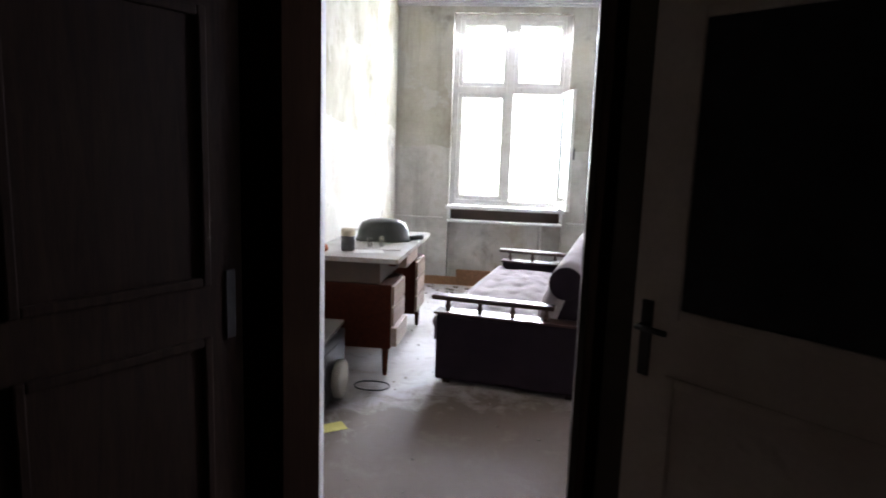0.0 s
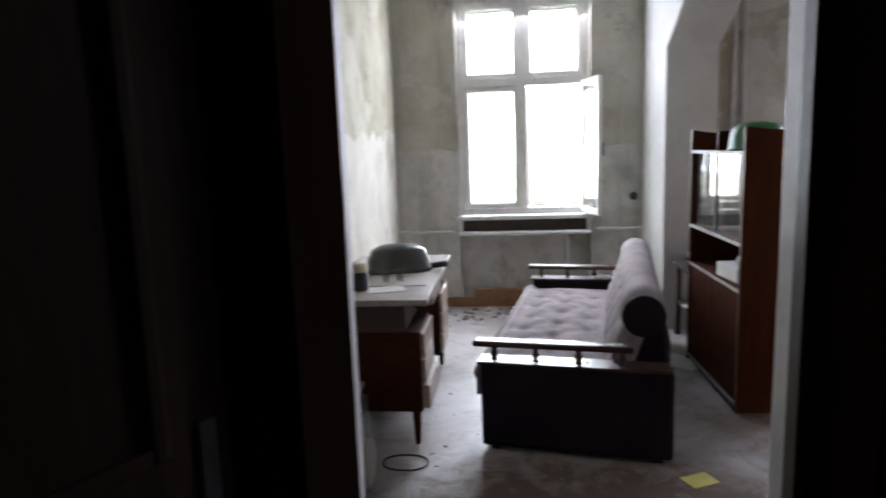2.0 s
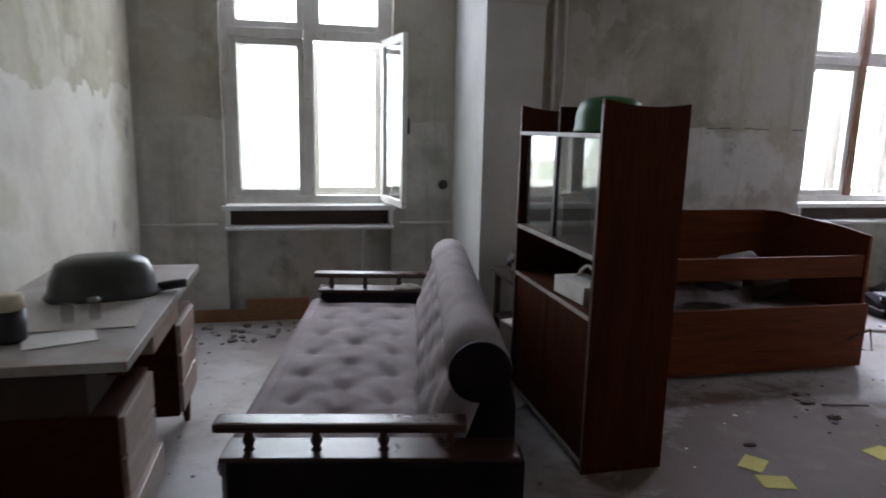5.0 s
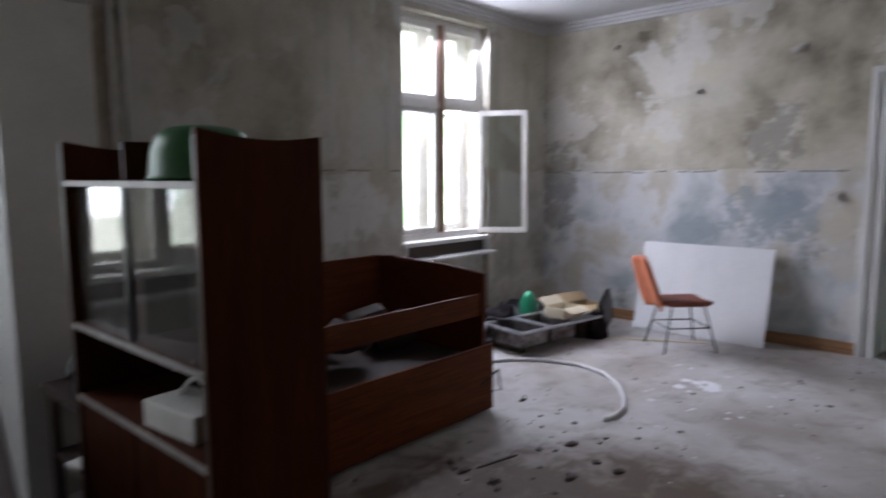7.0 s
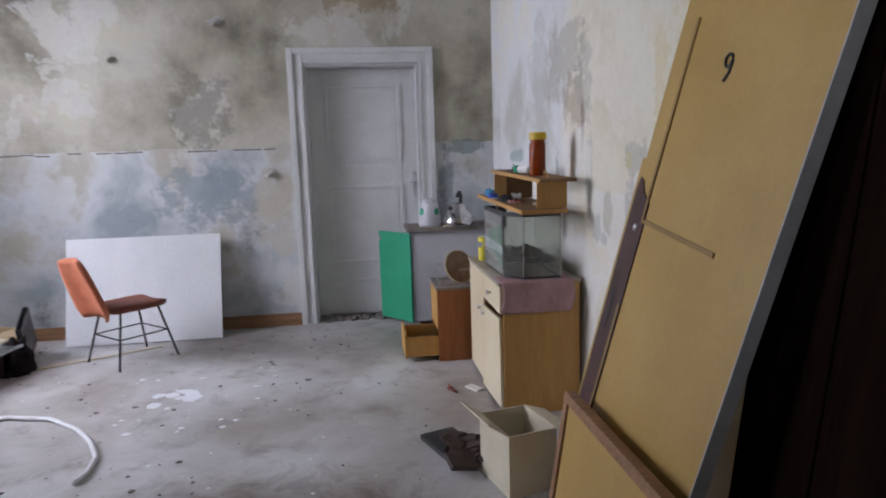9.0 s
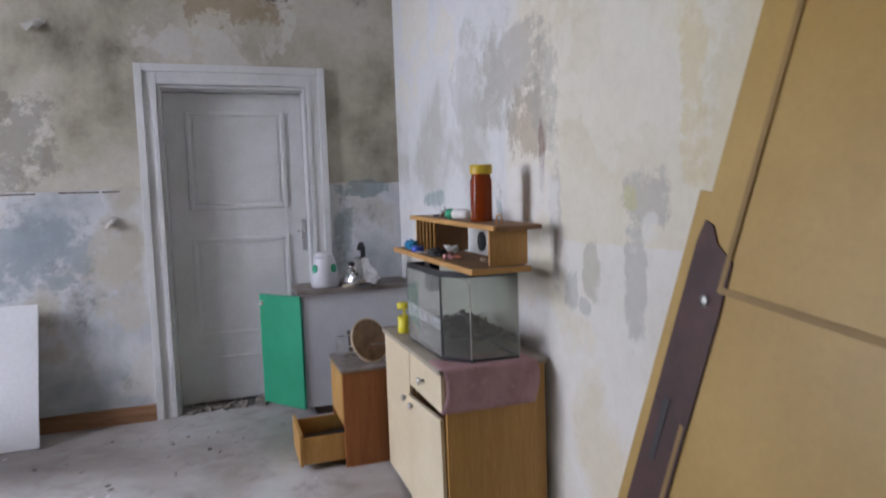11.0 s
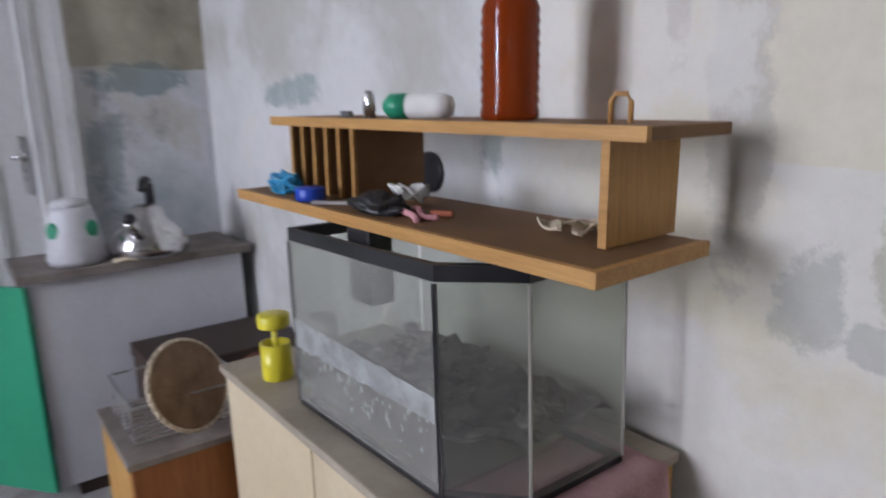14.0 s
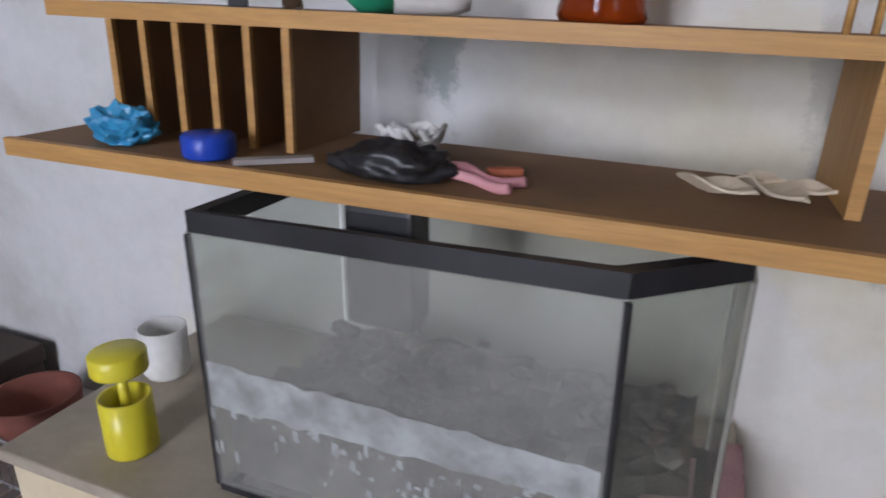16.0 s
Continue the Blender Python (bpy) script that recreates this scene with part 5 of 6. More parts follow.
def knob(parent, x, z):
    bm = bmesh.new()
    lathe(bm, ((0.006, 0), (0.006, 0.012), (0.016, 0.018), (0.016, 0.026), (0.010, 0.031)), Matrix.Translation((x, CD + 0.002, z)) @ pose(0, 0, 0, -90, 0, 0), 16)
    part("knob", bm, M_chrome, parent, "brass-coloured round knob", smooth=True)


dr1 = part("drawer", boxes((0.004, 0.488, CD - 0.018, CD, CH - 0.185, CH - 0.024)), M_cream, tc, "cream drawer front", 0.003)
knob(dr1, 0.25, CH - 0.105)
bm = bmesh.new()
box(bm, 0.004, 0.486, -0.009, 0.009, 0.04, CH - 0.215, Matrix.Translation((0, CD - 0.008, 0)) @ pose(0, 0, 0, 0, 2.2, 1.5))
dr2 = part("door", bm, M_cream, tc, "cream door hanging askew", 0.003)
knob(dr2, 0.42, CH - 0.27)
dr3 = part("door", boxes((0.494, CW - 0.004, CD - 0.018, CD, 0.03, CH - 0.024)), M_cream, tc, "tall cream door", 0.003)
knob(dr3, 0.535, CH - 0.26)

tw = thing("towel", Matrix.Translation((4.36, 2.05, CH + 0.001)), "dusty pink towel hanging under the tank", "towel")
bm = bmesh.new()
nx, ny = 26, 26
grid = []
for i in range(nx + 1):
    row = []
    for j in range(ny + 1):
        y = 0.05 + 0.42 * i / nx
        s = 0.34 * j / ny - 0.18
        wob = 0.010 * math.sin(i * 1.1) * max(0, j / ny - 0.5) + 0.006 * noise.noise((i * 0.4, j * 0.3, 2))
        if s < 0:
            p = (-s * 0.9 - 0.0, y, 0.002 + 0.0)
        else:
            p = (-0.014 - abs(wob) * 1.4, y + 0.02 * math.sin(j * 0.25), -s * 1.15 + 0.003)
        row.append(bm.verts.new(p))
    grid.append(row)
for i in range(nx):
    for j in range(ny):
        bm.faces.new((grid[i][j], grid[i + 1][j], grid[i + 1][j + 1], grid[i][j + 1]))
cl = part("cloth", bm, M_towel, tw, smooth=True)
sol = cl.modifiers.new("thickness", "SOLIDIFY")
sol.thickness, sol.offset = 0.006, -1

aq = thing("aquarium", Matrix.Translation((0, 0, CH + 0.004)), "dirty empty glass aquarium with black rim", "aquarium")
AO = [(4.985, 2.474), (4.498, 2.464), (4.395, 2.370), (4.395, 2.150), (4.985, 2.150)]
AH = 0.386


def ring_prism(outline, w, z0, z1):
    bm = bmesh.new()
    c = Vector((sum(p[0] for p in outline) / len(outline), sum(p[1] for p in outline) / len(outline)))
    inner = [tuple(Vector(p) + (c - Vector(p)).normalized() * w * 1.3) for p in outline]
    k = len(outline)
    for i in range(k):
        j = (i + 1) % k
        prism(bm, [outline[i], outline[j], inner[j], inner[i]], z0, z1)
    return bm


part("base_rim", ring_prism(AO, 0.012, 0.0, 0.014), M_black, aq, "black bottom rim")
part("top_rim", ring_prism(AO, 0.016, AH - 0.027, AH - 0.002), M_black, aq, "black plastic top rim")
for i in range(5):
    p, q = Vector(AO[i]), Vector(AO[(i + 1) % 5])
    nrm = Vector((q.y - p.y, p.x - q.x)).normalized() * 0.004
    bm = bmesh.new()
    prism(bm, [tuple(p + (q - p) * 0.006), tuple(q - (q - p) * 0.006), tuple(q - (q - p) * 0.006 + nrm), tuple(p + (q - p) * 0.006 + nrm)], 0.014, AH - 0.027)
    g = part("glass_pane", bm, M_tank if i == 0 else M_tankend, aq, "dirty glass pane")
    g.visible_shadow = False
for i in range(4):
    bm = bmesh.new()
    tube(bm, ((*AO[i], 0.012), (*AO[i], AH - 0.03)), 0.0045 if i < 2 else 0.003, 6)
    part("seal", bm, M_black if i < 2 else M_grey, aq, "dark silicone seam")
bm = bmesh.new()
ys, xs2 = 14, 24
rows_ = []
for i in range(xs2 + 1):
    row = []
    for j in range(ys + 1):
        x = 4.42 + 0.558 * i / xs2
        y = 2.145 + 0.305 * j / ys
        if x < 4.53 and y > 2.36 + (x - 4.41) * 0.8:
            y = 2.35 + (x - 4.41) * 0.75
        row.append(bm.verts.new((x, y, 0.095 + 0.03 * noise.noise((x * 14, y * 14, 0)) + 0.025 * noise.noise((x * 45, y * 45, 4)))))
    rows_.append(row)
for i in range(xs2):
    for j in range(ys):
        bm.faces.new((rows_[i][j], rows_[i + 1][j], rows_[i + 1][j + 1], rows_[i][j + 1]))
part("sediment", bm, M_sediment, aq, "grey dried mud and shells")
bm = bmesh.new()
for k in range(60):
    r = random.uniform(0.008, 0.024)
    bmesh.ops.create_icosphere(bm, subdivisions=1, radius=r, matrix=Matrix.Translation((4.44 + random.random() * 0.53, 2.16 + random.random() * 0.20, 0.10 + random.random() * 0.02)) @ Matrix.Diagonal((1, random.uniform(0.6, 1.2), random.uniform(0.4, 0.8), 1)))
part("pebbles", bm, M_sediment, aq, "grey pebbles and shells")
# the limescale band low on the front glass, with scratched flakes
bm = bmesh.new()
prev = None
for k in range(25):
    x = 4.980 - 0.475 * k / 24
    a = (x, 2.4765 - 0.0205 * (4.985 - x), 0.132 + 0.008 * noise.noise((k * 0.9, 3, 0)))
    b = (x, 2.4765 - 0.0205 * (4.985 - x), 0.195 - 0.02 * k / 24 + 0.007 * noise.noise((k * 0.8, 0, 5)))
    cur = (bm.verts.new(a), bm.verts.new(b))
    if prev:
        bm.faces.new((prev[0], cur[0], cur[1], prev[1]))
    prev = cur
for k in range(70):
    x, z = 4.978 - random.random() * 0.46, 0.03 + random.random() ** 0.6 * 0.11
    w, h = random.uniform(0.003, 0.012), random.uniform(0.004, 0.022)
    bm.faces.new([bm.verts.new((x + dx * w, 2.4768 - 0.0205 * (4.985 - x), z + dz * h)) for dx, dz in ((0, 0), (1, 0.2), (0.8, 1), (0.2, 0.9))])
part("limescale", bm, M_scale, aq, "chalky limescale film", )
part("grime", boxes((4.515, 4.975, 2.447, 2.453, 0.016, 0.134)), M_sediment, aq, "dark speckled mud against the front glass")
bm = boxes((4.72, 4.80, 2.39, 2.44, AH - 0.12, 0.404))
part("filter", bm, M_black, aq, "black filter inside the tank", 0.006)

# ---- shelf on the tank ----
sz = CH + 0.393
# the shelf stands a little skewed and its far end is raised on the filter clip
S_TILT = Matrix.Translation((4.241, 2.417, sz)) @ pose(0, 0, 0, 0, 0, 2.6) @ pose(0, 0, 0, 0, -1.75, 0) @ Matrix.Translation((-4.241, -2.417, -sz))
sf = thing("wall_shelf", S_TILT @ Matrix.Translation((0, 0, sz)), "pine-edged brown chipboard shelf resting on the aquarium", "shelf")
lowb = part("lower_board", boxes((4.25, 5.280, 2.155, 2.405, 0, 0.020)), M_chip, sf, "brown chipboard board", 0.002)
part("edging", boxes((4.248, 5.282, 2.4055, 2.417, -0.001, 0.021)), M_shelf, lowb, "pine edging")
part("edging", boxes((4.238, 4.2495, 2.155, 2.417, -0.001, 0.021)), M_shelf, lowb, "pine edging")
UZ = 0.168
upb = part("upper_board", boxes((4.247, 5.288, 2.10, 2.306, UZ, UZ + 0.018)), M_chip, sf, "brown chipboard board", 0.002)
part("edging", boxes((4.245, 5.29, 2.3065, 2.318, UZ - 0.001, UZ + 0.019)), M_shelf, upb, "pine edging")
for x in (5.187, 5.135, 5.083, 5.031, 4.979, 4.925):
    dv = part("divider", boxes((x - 0.004, x + 0.004, 2.135, 2.309, 0.0205, UZ - 0.0005)), M_chip, sf, "thin chipboard divider")
    part("edging", boxes((x - 0.005, x + 0.005, 2.3095, 2.317, 0.0205, UZ - 0.0015)), M_shelf, dv, "pine edging")
rp = part("end_panel", boxes((4.306, 4.318, 2.135, 2.298, 0.0205, UZ - 0.0005)), M_ochre, sf, "ochre end panel")
part("edging", boxes((4.305, 4.319, 2.2985, 2.308, 0.0205, UZ - 0.0015)), M_shelf, rp, "pine edging")

jz = sz + UZ + 0.0185
jr = thing("jar", S_TILT @ Matrix.Translation((4.58, 2.215, jz)), "tall amber plastic jar with mustard-yellow lid", "jar")
bm = bmesh.new()
prof = [(0.046, 0.0), (0.050, 0.006)]
for k in range(9):
    prof += [(0.050, 0.015 + k * 0.018), (0.0475, 0.024 + k * 0.018)]
prof += [(0.049, 0.178), (0.042, 0.196), (0.042, 0.212)]
lathe(bm, prof, None, 32)
part("body", bm, M_amber, jr, "ribbed amber body", smooth=True)
bm = bmesh.new()
lathe(bm, ((0.049, 0.208), (0.050, 0.212), (0.050, 0.246), (0.046, 0.250)), None, 32)
part("lid", bm, M_lid, jr, "mustard-yellow screw lid", smooth=True)
bm = bmesh.new()
tube(bm, ((-0.014, 0, 0), (-0.014, 0, 0.03), (-0.008, 0, 0.04), (0.008, 0, 0.04), (0.014, 0, 0.03), (0.014, 0, 0)), 0.004, 8)
solid("hook", bm, M_shelf, "small wooden hanger loop on the shelf", "hook", smooth=True, at=S_TILT @ pose(4.332, 2.25, jz, 0, 0, 20))
tb = thing("tube", S_TILT @ pose(4.80, 2.24, jz + 0.024, 0, 90, 24), "white and green squeezed tube lying on shelf", "tube")
bm = bmesh.new()
lathe(bm, ((0.018, -0.07), (0.024, -0.05), (0.024, 0.02)), None, 18)
part("body", bm, M_paper, tb, smooth=True)
bm = bmesh.new()
lathe(bm, ((0.0245, 0.02), (0.0245, 0.06), (0.012, 0.075)), None, 18)
part("cap", bm, M_green, tb, "green cap", smooth=True)
bm = bmesh.new()
lathe(bm, ((0.013, 0), (0.013, 0.04), (0.008, 0.05), (0.008, 0.055)), None, 16)
solid("vial", bm, M_chrome, "small shiny metal vial on the shelf", "vial", smooth=True, at=S_TILT @ Matrix.Translation((4.955, 2.25, jz)))
solid("box", boxes((0, 0.024, 0, 0.016, 0, 0.014)), M_blackm, "tiny dark metal clip box on shelf", "box", 0.002, at=S_TILT @ pose(5.02, 2.25, jz, 0, 0, 30))

lz = sz + 0.0215


def crumple(sx, sy, sz, seed, amount):
    """A crumpled soft bag."""
    bm = bmesh.new()
    bmesh.ops.create_icosphere(bm, subdivisions=4, radius=1.0)
    for v in bm.verts:
        n = v.co.normalized()
        r = 1 + amount * noise.noise(n * 2.3 + Vector((seed, 0, 0))) + amount * 0.6 * abs(noise.noise(n * 5.1 + Vector((0, seed, 0))))
        v.co = Vector((n.x * sx * r, n.y * sy * r, max(0.0, (n.z * 0.8 + 0.55) * sz * r)))
    return bm


solid("film_bag", crumple(0.038, 0.028, 0.030, 3, 0.45), M_cyan, "crumpled blue plastic bag on the shelf", "bag", at=S_TILT @ pose(5.135, 2.365, lz, 0, 0, 10))
bm = bmesh.new()
lathe(bm, ((0.030, 0), (0.031, 0.003), (0.031, 0.024), (0.028, 0.027)), None, 28)
solid("cap", bm, M_blue, "bright blue plastic screw cap on the shelf", "cap", smooth=True, at=S_TILT @ Matrix.Translation((4.996, 2.378, lz)))
solid("strip", boxes((-0.045, 0.045, -0.008, 0.008, 0, 0.006)), M_wardedge, "pale wooden strip lying on the shelf", "strip", at=S_TILT @ pose(4.912, 2.372, lz, 0, 0, 40))
solid("pouch", crumple(0.062, 0.038, 0.026, 9, 0.3), M_black, "crumpled black pouch on the shelf", "pouch", smooth=True, at=S_TILT @ pose(4.765, 2.365, lz, 0, 0, 8))
bm = bmesh.new()
for k in range(7):
    a = random.uniform(0, 6.28)
    tube(bm, [(0.035 * math.cos(a + j * 0.7) * (0.4 + 0.1 * j), 0.025 * math.sin(a + j * 0.9), 0.006 + 0.03 * abs(math.sin(j + k))) for j in range(7)], 0.003, 6)
solid("string", bm, M_paper, "tangle of pale string on the shelf", "string", smooth=True, kind="stuff", at=S_TILT @ Matrix.Translation((4.77, 2.285, lz)) @ Matrix.Diagonal((1.2, 1, 1.2, 1)))
bm = bmesh.new()
for s in (-1, 1):
    tube(bm, [(-0.04 + 0.10 * k / 8, s * (0.012 + 0.006 * math.sin(k)), 0.006 + 0.004 * math.sin(k * 0.8)) for k in range(9)], 0.006, 8)
pk = solid("rubber_band", bm, M_pink, "pink rubber strap lying on the shelf", "strap", smooth=True, at=S_TILT @ pose(4.685, 2.345, lz, 0, 0, 165))
solid("wood_chip", boxes((-0.02, 0.02, -0.007, 0.007, 0, 0.010)), M_orange, "small orange-brown wood scrap on shelf", "scrap", 0.002, at=S_TILT @ pose(4.655, 2.305, lz, 0, 0, 30))


def leaf_scrap(x, y, s, rz):
    bm = bmesh.new()
    n = 7
    vs = [[bm.verts.new((s * (i / n - 0.5) * 2, s * 0.35 * (j - 1) * (1 - (2 * i / n - 1) ** 2 * 0.8), 0.008 + 0.005 * math.sin(i * 0.9 + j * 2) + 0.007 * abs(j - 1))) for j in range(3)] for i in range(n + 1)]
    for i in range(n):
        for j in range(2):
            bm.faces.new((vs[i][j], vs[i + 1][j], vs[i + 1][j + 1], vs[i][j + 1]))
    ob = solid("scrap", bm, M_bone, "curled dry cream-coloured scrap on the shelf", "scrap", at=S_TILT @ pose(x, y, lz - 0.002, 0, 0, rz), group="dry scraps on the shelf")
    md = ob.modifiers.new("thickness", "SOLIDIFY")
    md.thickness = 0.003


for x, y, s, r in ((4.435, 2.275, 0.045, 150), (4.378, 2.262, 0.05, 120), (4.352, 2.245, 0.036, 165), (4.40, 2.235, 0.035, 30)):
    leaf_scrap(x, y, s, r)

bm = bmesh.new()
lathe(bm, ((0.046, -0.006), (0.052, -0.004), (0.052, 0.004), (0.046, 0.006)), None, 28)
solid("disc", bm, M_black, "black round disc hung on the wall behind the shelf", "disc", smooth=True, at=pose(5.10, 2.027, 1.246, 90, 0, 0))
yl = thing("dispenser", Matrix.Translation((5.165, 2.45, CH + 0.001)), "yellow plastic toothpick dispenser with raised lid", "dispenser")
bm = bmesh.new()
lathe(bm, ((0.034, 0), (0.036, 0.003), (0.036, 0.088), (0.032, 0.088), (0.031, 0.02)), None, 28)
part("cup", bm, M_yellow, yl, smooth=True)
bm = bmesh.new()
lathe(bm, ((0.007, 0.02), (0.007, 0.135)), None, 12)
part("stem", bm, M_yellow, yl, smooth=True)
bm = bmesh.new()
lathe(bm, ((0.037, 0.128), (0.038, 0.131), (0.038, 0.155), (0.035, 0.158)), None, 28)
part("lid", bm, M_yellow, yl, smooth=True)
mg = thing("mug", Matrix.Translation((5.275, 2.27, CH + 0.001)), "white china mug with faded pattern", "mug")
bm = bmesh.new()
lathe(bm, ((0.034, 0), (0.040, 0.01), (0.040, 0.09), (0.037, 0.09), (0.036, 0.015)), None, 28)
part("cup", bm, M_paper, mg, smooth=True)
bm = bmesh.new()
tube(bm, ((0.038, 0, 0.075), (0.062, 0, 0.07), (0.065, 0, 0.035), (0.039, 0, 0.02)), 0.005)
part("handle", bm, M_paper, mg, smooth=True)

# ---- leaning door and things beside it ----
ldm = Matrix.Translation((3.372, 2.512, 0.0)) @ pose(0, 0, 0, 11.9, 0, 0) @ pose(0, 0, 0, 0, -8.4, 0)
ld = thing("old_door", ldm, "ochre-painted door leaf leaning against the wall", "door")
bm = bmesh.new()
TURN_UP = Matrix(((1, 0, 0, 0), (0, 0, 1, 0), (0, 1, 0, 0), (0, 0, 0, 1)))
prism(bm, [(-0.86, 0.0), (0.0, 0.0), (0.0, 2.10), (-0.86, 2.34)], -0.022, 0.018, TURN_UP)
part("leaf", bm, M_ydoor, ld, "ochre-painted panelled leaf", 0.003)
part("broken_edge", boxes((0.001, 0.055, -0.022, 0.006, 0.0, 1.52)), M_ydoor, ld, "protruding rebated edge strip", 0.003)
part("raw_edge", boxes((-0.866, -0.8605, -0.024, 0.02, 0.0, 2.33)), M_edge, ld, "chalky grey bare edge")
# panel groove lines as strips, their shade put into a darker ochre
bm = boxes((-0.125, -0.11, 0.0185, 0.024, 1.30, 2.02))
prism(bm, [(-0.126, 1.300), (-0.126, 1.316), (-0.62, 1.336), (-0.62, 1.320)], 0.0185, 0.024, TURN_UP)
part("moulding", bm, M_groove_shade, ld, "upper panel moulding")
part("moulding", boxes((-0.125, -0.11, 0.0185, 0.024, 0.14, 0.98)), M_groove_shade, ld, "lower panel moulding", 0.002)
bm = bmesh.new()
prism(bm, [(-0.002, 0.35), (-0.002, 1.40), (-0.012, 1.452), (-0.04, 1.445), (-0.07, 1.405), (-0.13, 1.375), (-0.135, 1.25), (-0.13, 0.35)], -0.0235, -0.0185, Matrix(((1, 0, 0, 0), (0, 0, -1, 0), (0, 1, 0, 0), (0, 0, 0, 1))))
lp = part("lock_plate", bm, M_plate, ld, "dark rusty-brown bare lock patch")
bm = bmesh.new()
lathe(bm, ((0.014, 0), (0.014, 0.004), (0.006, 0.006)), Matrix.Translation((-0.081, 0.0235, 1.272)) @ pose(0, 0, 0, -90, 0, 0), 16)
part("rivet", bm, M_chrome, lp, "shiny round screw", smooth=True)
part("slot", boxes((-0.06, -0.04, 0.0236, 0.0256, 0.86, 1.02)), M_blackm, lp, "dark latch slot")
bm = bmesh.new()
tube(bm, [(-0.385 + 0.02 * math.cos(a * 0.62 + 3.14), 0.021, 1.88 + 0.02 * math.sin(a * 0.62 + 3.14)) for a in range(11)] + [(-0.403, 0.021, 1.845), (-0.385, 0.021, 1.818)], 0.005, 6)
part("door_number", bm, M_blackm, ld, "dark metal number nine")

fr = thing("picture_frame", pose(3.20, 2.60, 0, 9, 0, 0), "brown wooden framed board standing on its edge", "frame")
part("board", boxes((-1.20, -0.03, -0.012, 0.0, 0.02, 0.545)), M_ydoor, fr)
part("rail", boxes((-1.23, 0.0, -0.035, 0.012, 0.545, 0.585)), M_skirt, fr, "brown top rail", 0.005)
part("rail", boxes((-1.23, 0.0, -0.035, 0.012, 0.0, 0.02)), M_skirt, fr, bevel=0.005)
part("stile", boxes((-0.04, 0.0, -0.034, 0.011, 0.021, 0.544)), M_skirt, fr, bevel=0.005)
# near-black planks added to darken the wall behind the leaning door
for k, (x, w) in enumerate(((1.60, 0.30), (1.91, 0.28), (2.20, 0.30))):
    solid("plank", boxes((0, w, -0.02, 0.0, 0, 2.15 + 0.04 * (k % 2))), M_darkwood, "broad plank leaning on the wall, added to fill the dark", "plank", 0.004, at=pose(x, 2.31, 0, 7, 0, 0), group="planks against the wall")
carton("box", pose(3.50, 2.46, 0, 0, 0, 14), 0.30, 0.24, 0.29, M_cardl, "open pale cardboard box by the leaning door")
bm = bmesh.new()
for k in range(22):
    s = random.uniform(0.015, 0.05)
    box(bm, -s * 1.5, s * 1.5, -s, s, -s * 0.3, s * 0.3, Matrix.Translation((3.72 + random.random() * 0.30, 2.72 + random.random() * 0.16, 0.03 + 0.05 * random.random())) @ pose(0, 0, 0, random.uniform(-25, 25), random.uniform(-25, 25), random.uniform(0, 180)))
solid("junk_heap", bm, M_dark, "small heap of dark scraps on the floor", "junk", 0.004, kind="stuff")
solid("tray", boxes((-0.2, 0.2, -0.1, 0.1, 0, 0.03)), M_black, "black plastic tray lying on the floor", "tray", 0.008, at=pose(3.98, 2.86, 0, 0, 0, 20))
solid("scrap", boxes((-0.05, 0.05, -0.02, 0.02, 0, 0.03)), M_paper, "small pale scrap beside the tray", "scrap", 0.008, at=pose(4.0, 2.86, 0.03, 0, 0, 50))
bm = bmesh.new()
tube(bm, ((4.75, 2.72, 0.01), (4.78, 2.78, 0.035), (4.82, 2.74, 0.012), (4.88, 2.76, 0.02)), 0.008, 6)
solid("scrap", bm, M_rust, "small dark red scrap on the floor", "scrap", smooth=True)
solid("paper", boxes((-0.06, 0.06, -0.03, 0.03, 0, 0.012)), M_paper, "crumpled white paper by the cupboard", "paper", 0.004, at=pose(4.82, 2.60, 0, 0, 0, 30))

# ---- pipes and wall details ----
bm = bmesh.new()
tube(bm, ((X0 + 0.02, Y1 - 0.05, 0.80), (WIN[0][0] - 0.06, Y1 - 0.05, 0.80)), 0.012)
tube(bm, ((WIN[0][1] + 0.06, Y1 - 0.05, 0.80), (AX0 - 0.01, Y1 - 0.05, 0.80)), 0.012)
structure("pipe_heating", bm, M_pipe, "thin painted heating pipe along the wall", "pipe")
for x in (1.93, 2.02):
    bm = bmesh.new()
    tube(bm, ((x, Y1 - 0.04, 0.1), (x, Y1 - 0.04, ZC - 0.12)), 0.016)
    structure("pipe_riser", bm, M_pipe, "painted vertical heating pipe", "pipe")
bm = bmesh.new()
lathe(bm, ((0.04, 0), (0.04, 0.012), (0.02, 0.02)), Matrix.Translation((1.015, Y1 - 0.002, 1.115)) @ pose(0, 0, 0, 90, 0, 0), 20)
structure("socket_wall", bm, M_blackm, "small dark round wall socket", "socket")


# curled wallpaper flakes on the far wall
for y, z, s in ((4.42, 2.72, 0.16), (6.2, 2.95, 0.10), (4.05, 1.42, 0.13), (5.3, 2.4, 0.07)):
    bm = bmesh.new()
    vs = [[bm.verts.new((X1 - 0.004 - 0.05 * (j / 4) ** 2, y + s * (i / 5 - 0.5) * (1 - 0.15 * j), z - s * 0.4 * j / 4 + 0.02 * math.sin(i))) for j in range(5)] for i in range(6)]
    for i in range(5):
        for j in range(4):
            bm.faces.new((vs[i][j], vs[i + 1][j], vs[i + 1][j + 1], vs[i][j + 1]))
    ob = structure("trim_flake", bm, M_patchgrey, "curled flake of old wallpaper", "wallpaper flake")
    md = ob.modifiers.new("thickness", "SOLIDIFY")
    md.thickness = 0.003

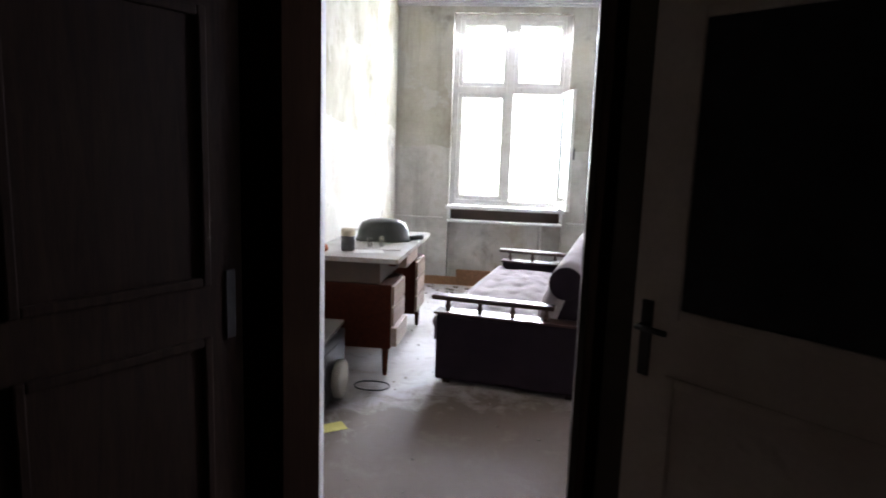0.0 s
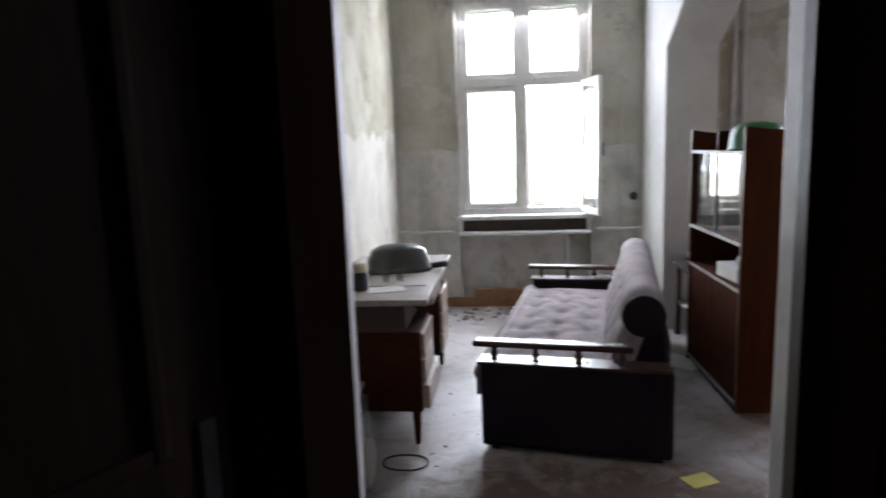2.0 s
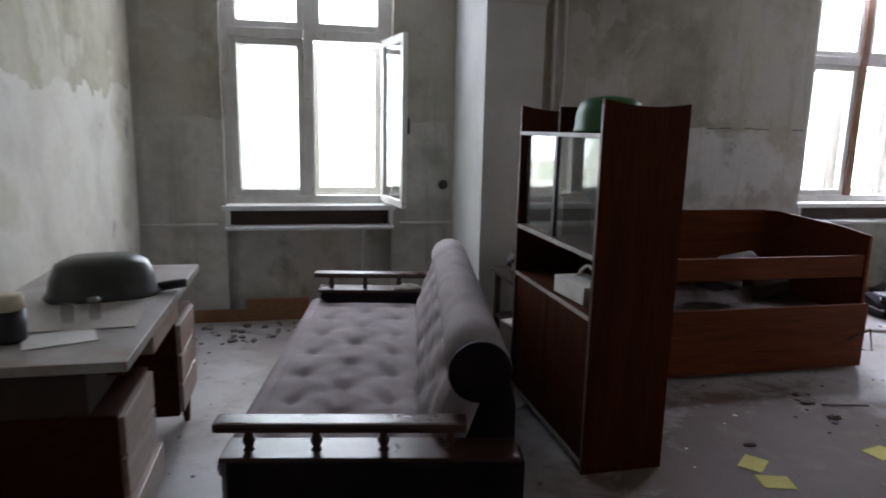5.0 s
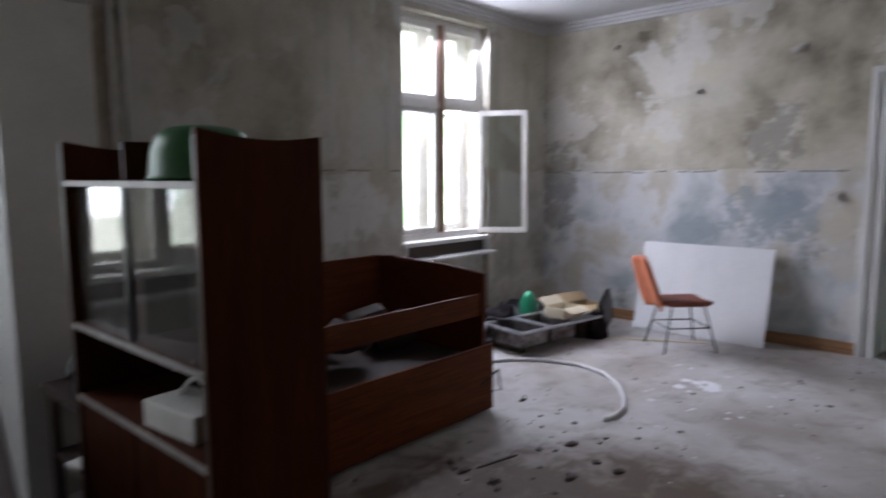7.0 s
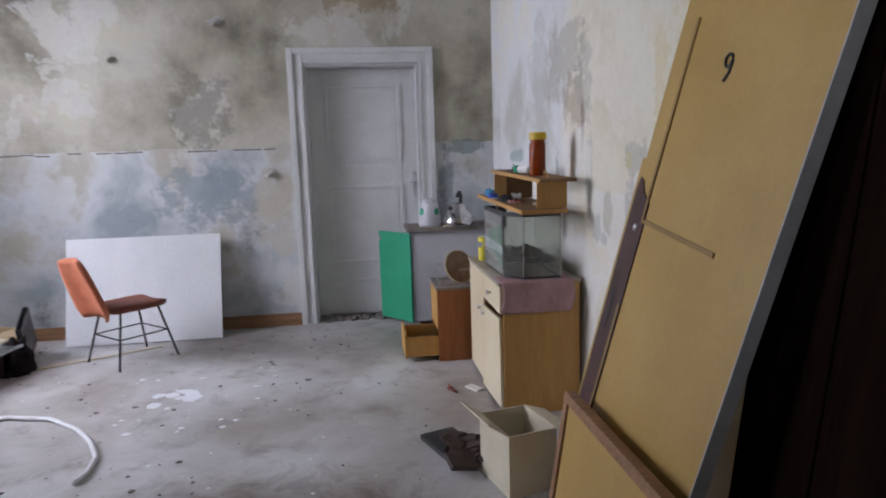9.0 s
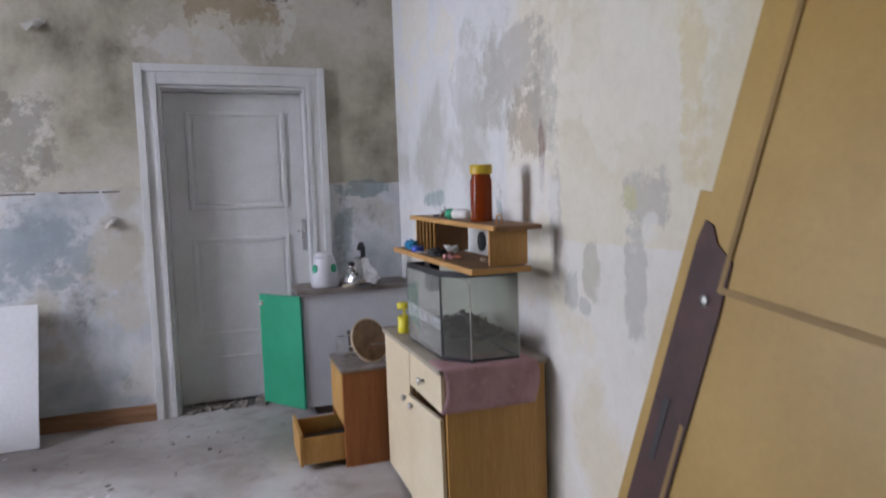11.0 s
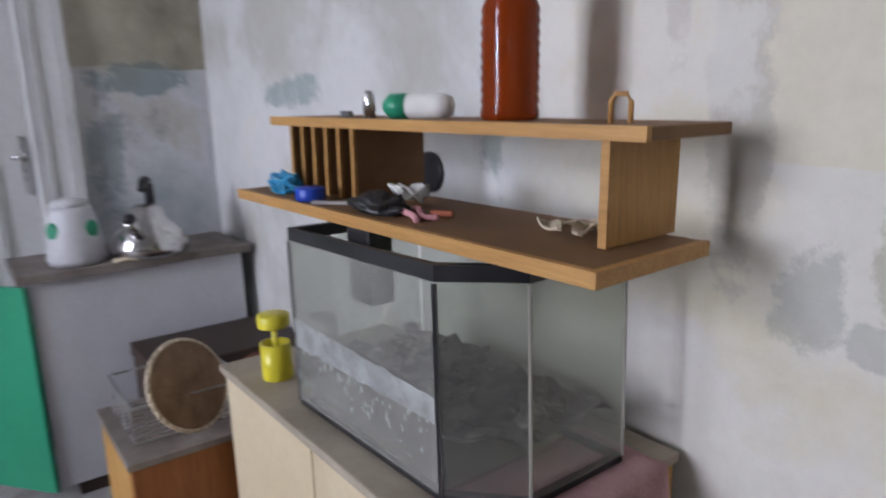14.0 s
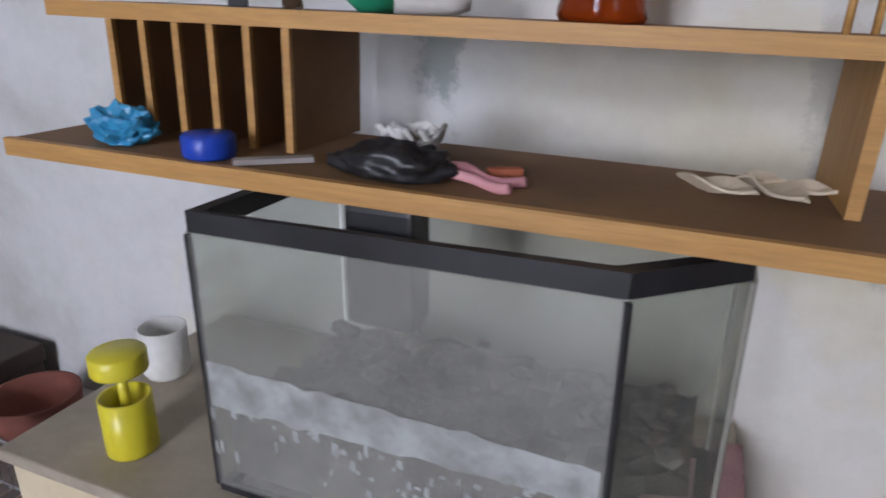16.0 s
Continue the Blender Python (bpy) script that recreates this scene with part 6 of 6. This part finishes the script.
# ---- floor clutter ----
bm = bmesh.new()
hp = ((4.30, 6.12), (4.62, 6.0), (4.82, 5.75), (4.90, 5.45), (4.82, 5.18), (4.62, 4.95), (4.42, 4.80), (4.22, 4.70), (4.05, 4.68), (3.92, 4.71))
path = []
for k in range(len(hp) - 1):
    for q in range(4):
        a, b = Vector(hp[k]), Vector(hp[k + 1])
        path.append((*(a + (b - a) * q / 4), 0.016))
tube(bm, path, 0.014, 10)
solid("hose", bm, M_hose, "pale grey plastic hose curved across the floor", "hose", smooth=True)
for x, y, r in ((2.73, 4.30, 12), (2.0, 4.32, 40), (1.99, 4.15, -15), (0.68, 3.55, 25), (-0.87, 3.0, 35)):
    solid("paper", boxes((-0.075, 0.075, -0.055, 0.055, 0, 0.002)), M_ypaper, "yellow paper sheet lying on the floor", "paper", at=pose(x, y, 0.002, 0, 0, r), group="yellow papers on the floor")


def scatter(name, count, area, size, mat, label, flat=0.4):
    bm = bmesh.new()
    for _ in range(count):
        x, y = random.uniform(area[0], area[1]), random.uniform(area[2], area[3])
        s = random.uniform(*size) * random.random() ** 0.7 + size[0]
        k = random.randint(4, 6)
        pts = [(s * random.uniform(0.6, 1.1) * math.cos(6.283 * i / k), s * random.uniform(0.5, 1.0) * math.sin(6.283 * i / k)) for i in range(k)]
        prism(bm, pts, 0.0005, s * flat, Matrix.Translation((x, y, 0)) @ pose(0, 0, 0, 0, 0, random.uniform(0, 360)))
    solid(name, bm, mat, label, "debris", kind="stuff")


scatter("crumbs", 260, (1.6, 6.6, 2.9, 6.9), (0.004, 0.018), M_debris, "dark crumbs and plaster debris on the floor")
scatter("crumbs", 120, (-1.2, 1.0, 2.2, 7.0), (0.003, 0.012), M_debris, "dark crumbs and plaster debris on the floor")
scatter("debris", 26, (2.5, 4.0, 4.4, 5.2), (0.008, 0.022), M_dark, "dark scraps scattered on the floor")
scatter("flakes", 40, (4.5, 5.6, 3.9, 4.9), (0.006, 0.03), M_chipw, "white paint flakes on the floor", 0.08)
scatter("flakes", 90, (1.6, 6.7, 2.9, 6.9), (0.004, 0.014), M_chipw, "white paint flakes on the floor", 0.1)
scatter("splash", 9, (4.95, 5.22, 4.42, 4.68), (0.03, 0.07), M_chipw, "white plaster spill on the floor", 0.03)
scatter("crumbs", 110, (-1.2, 0.9, 6.5, 7.0), (0.008, 0.04), M_debris, "rubble along the skirting under the window")
solid("strip", boxes((-0.45, 0.45, -0.02, 0.02, 0, 0.012)), M_cardl, "pale wooden batten on the floor", "batten", 0.002, at=pose(6.12, 5.35, 0, 0, 0, -62))
solid("strip", boxes((-0.14, 0.14, -0.008, 0.008, 0, 0.008)), M_dark, "thin dark strip of wood on the floor", "batten", 0.002, at=pose(3.02, 4.84, 0, 0, 0, -12))
for k, (x, y, w, d) in enumerate(((2.81, 4.90, 0.07, 0.04), (2.82, 4.70, 0.06, 0.05), (3.13, 4.43, 0.06, 0.035), (3.36, 4.28, 0.05, 0.05), (2.11, 4.49, 0.05, 0.03), (3.50, 4.66, 0.06, 0.05), (3.92, 5.32, 0.04, 0.03))):
    cloth_heap("crumpled dark scrap lying on the floor", x, y, 0.001, 0.75 * w, 0.6 * d, 0.016, 30.0 + 3 * k, M_dark, "scrap")
solid("board", boxes((-0.25, 0.25, -0.012, 0.012, 0, 0.20)), M_skirt, "orange-brown board scrap under the window", "board", 0.003, at=pose(-0.35, 7.10, 0, 12, 0, 0))
bm = bmesh.new()
tube(bm, ((0.35, 7.08, 0.3), (0.35, 7.08, 0.74)), 0.02, 10)
structure("pipe_stub", bm, M_pipe, "short vertical pipe stub under the window", "pipe")
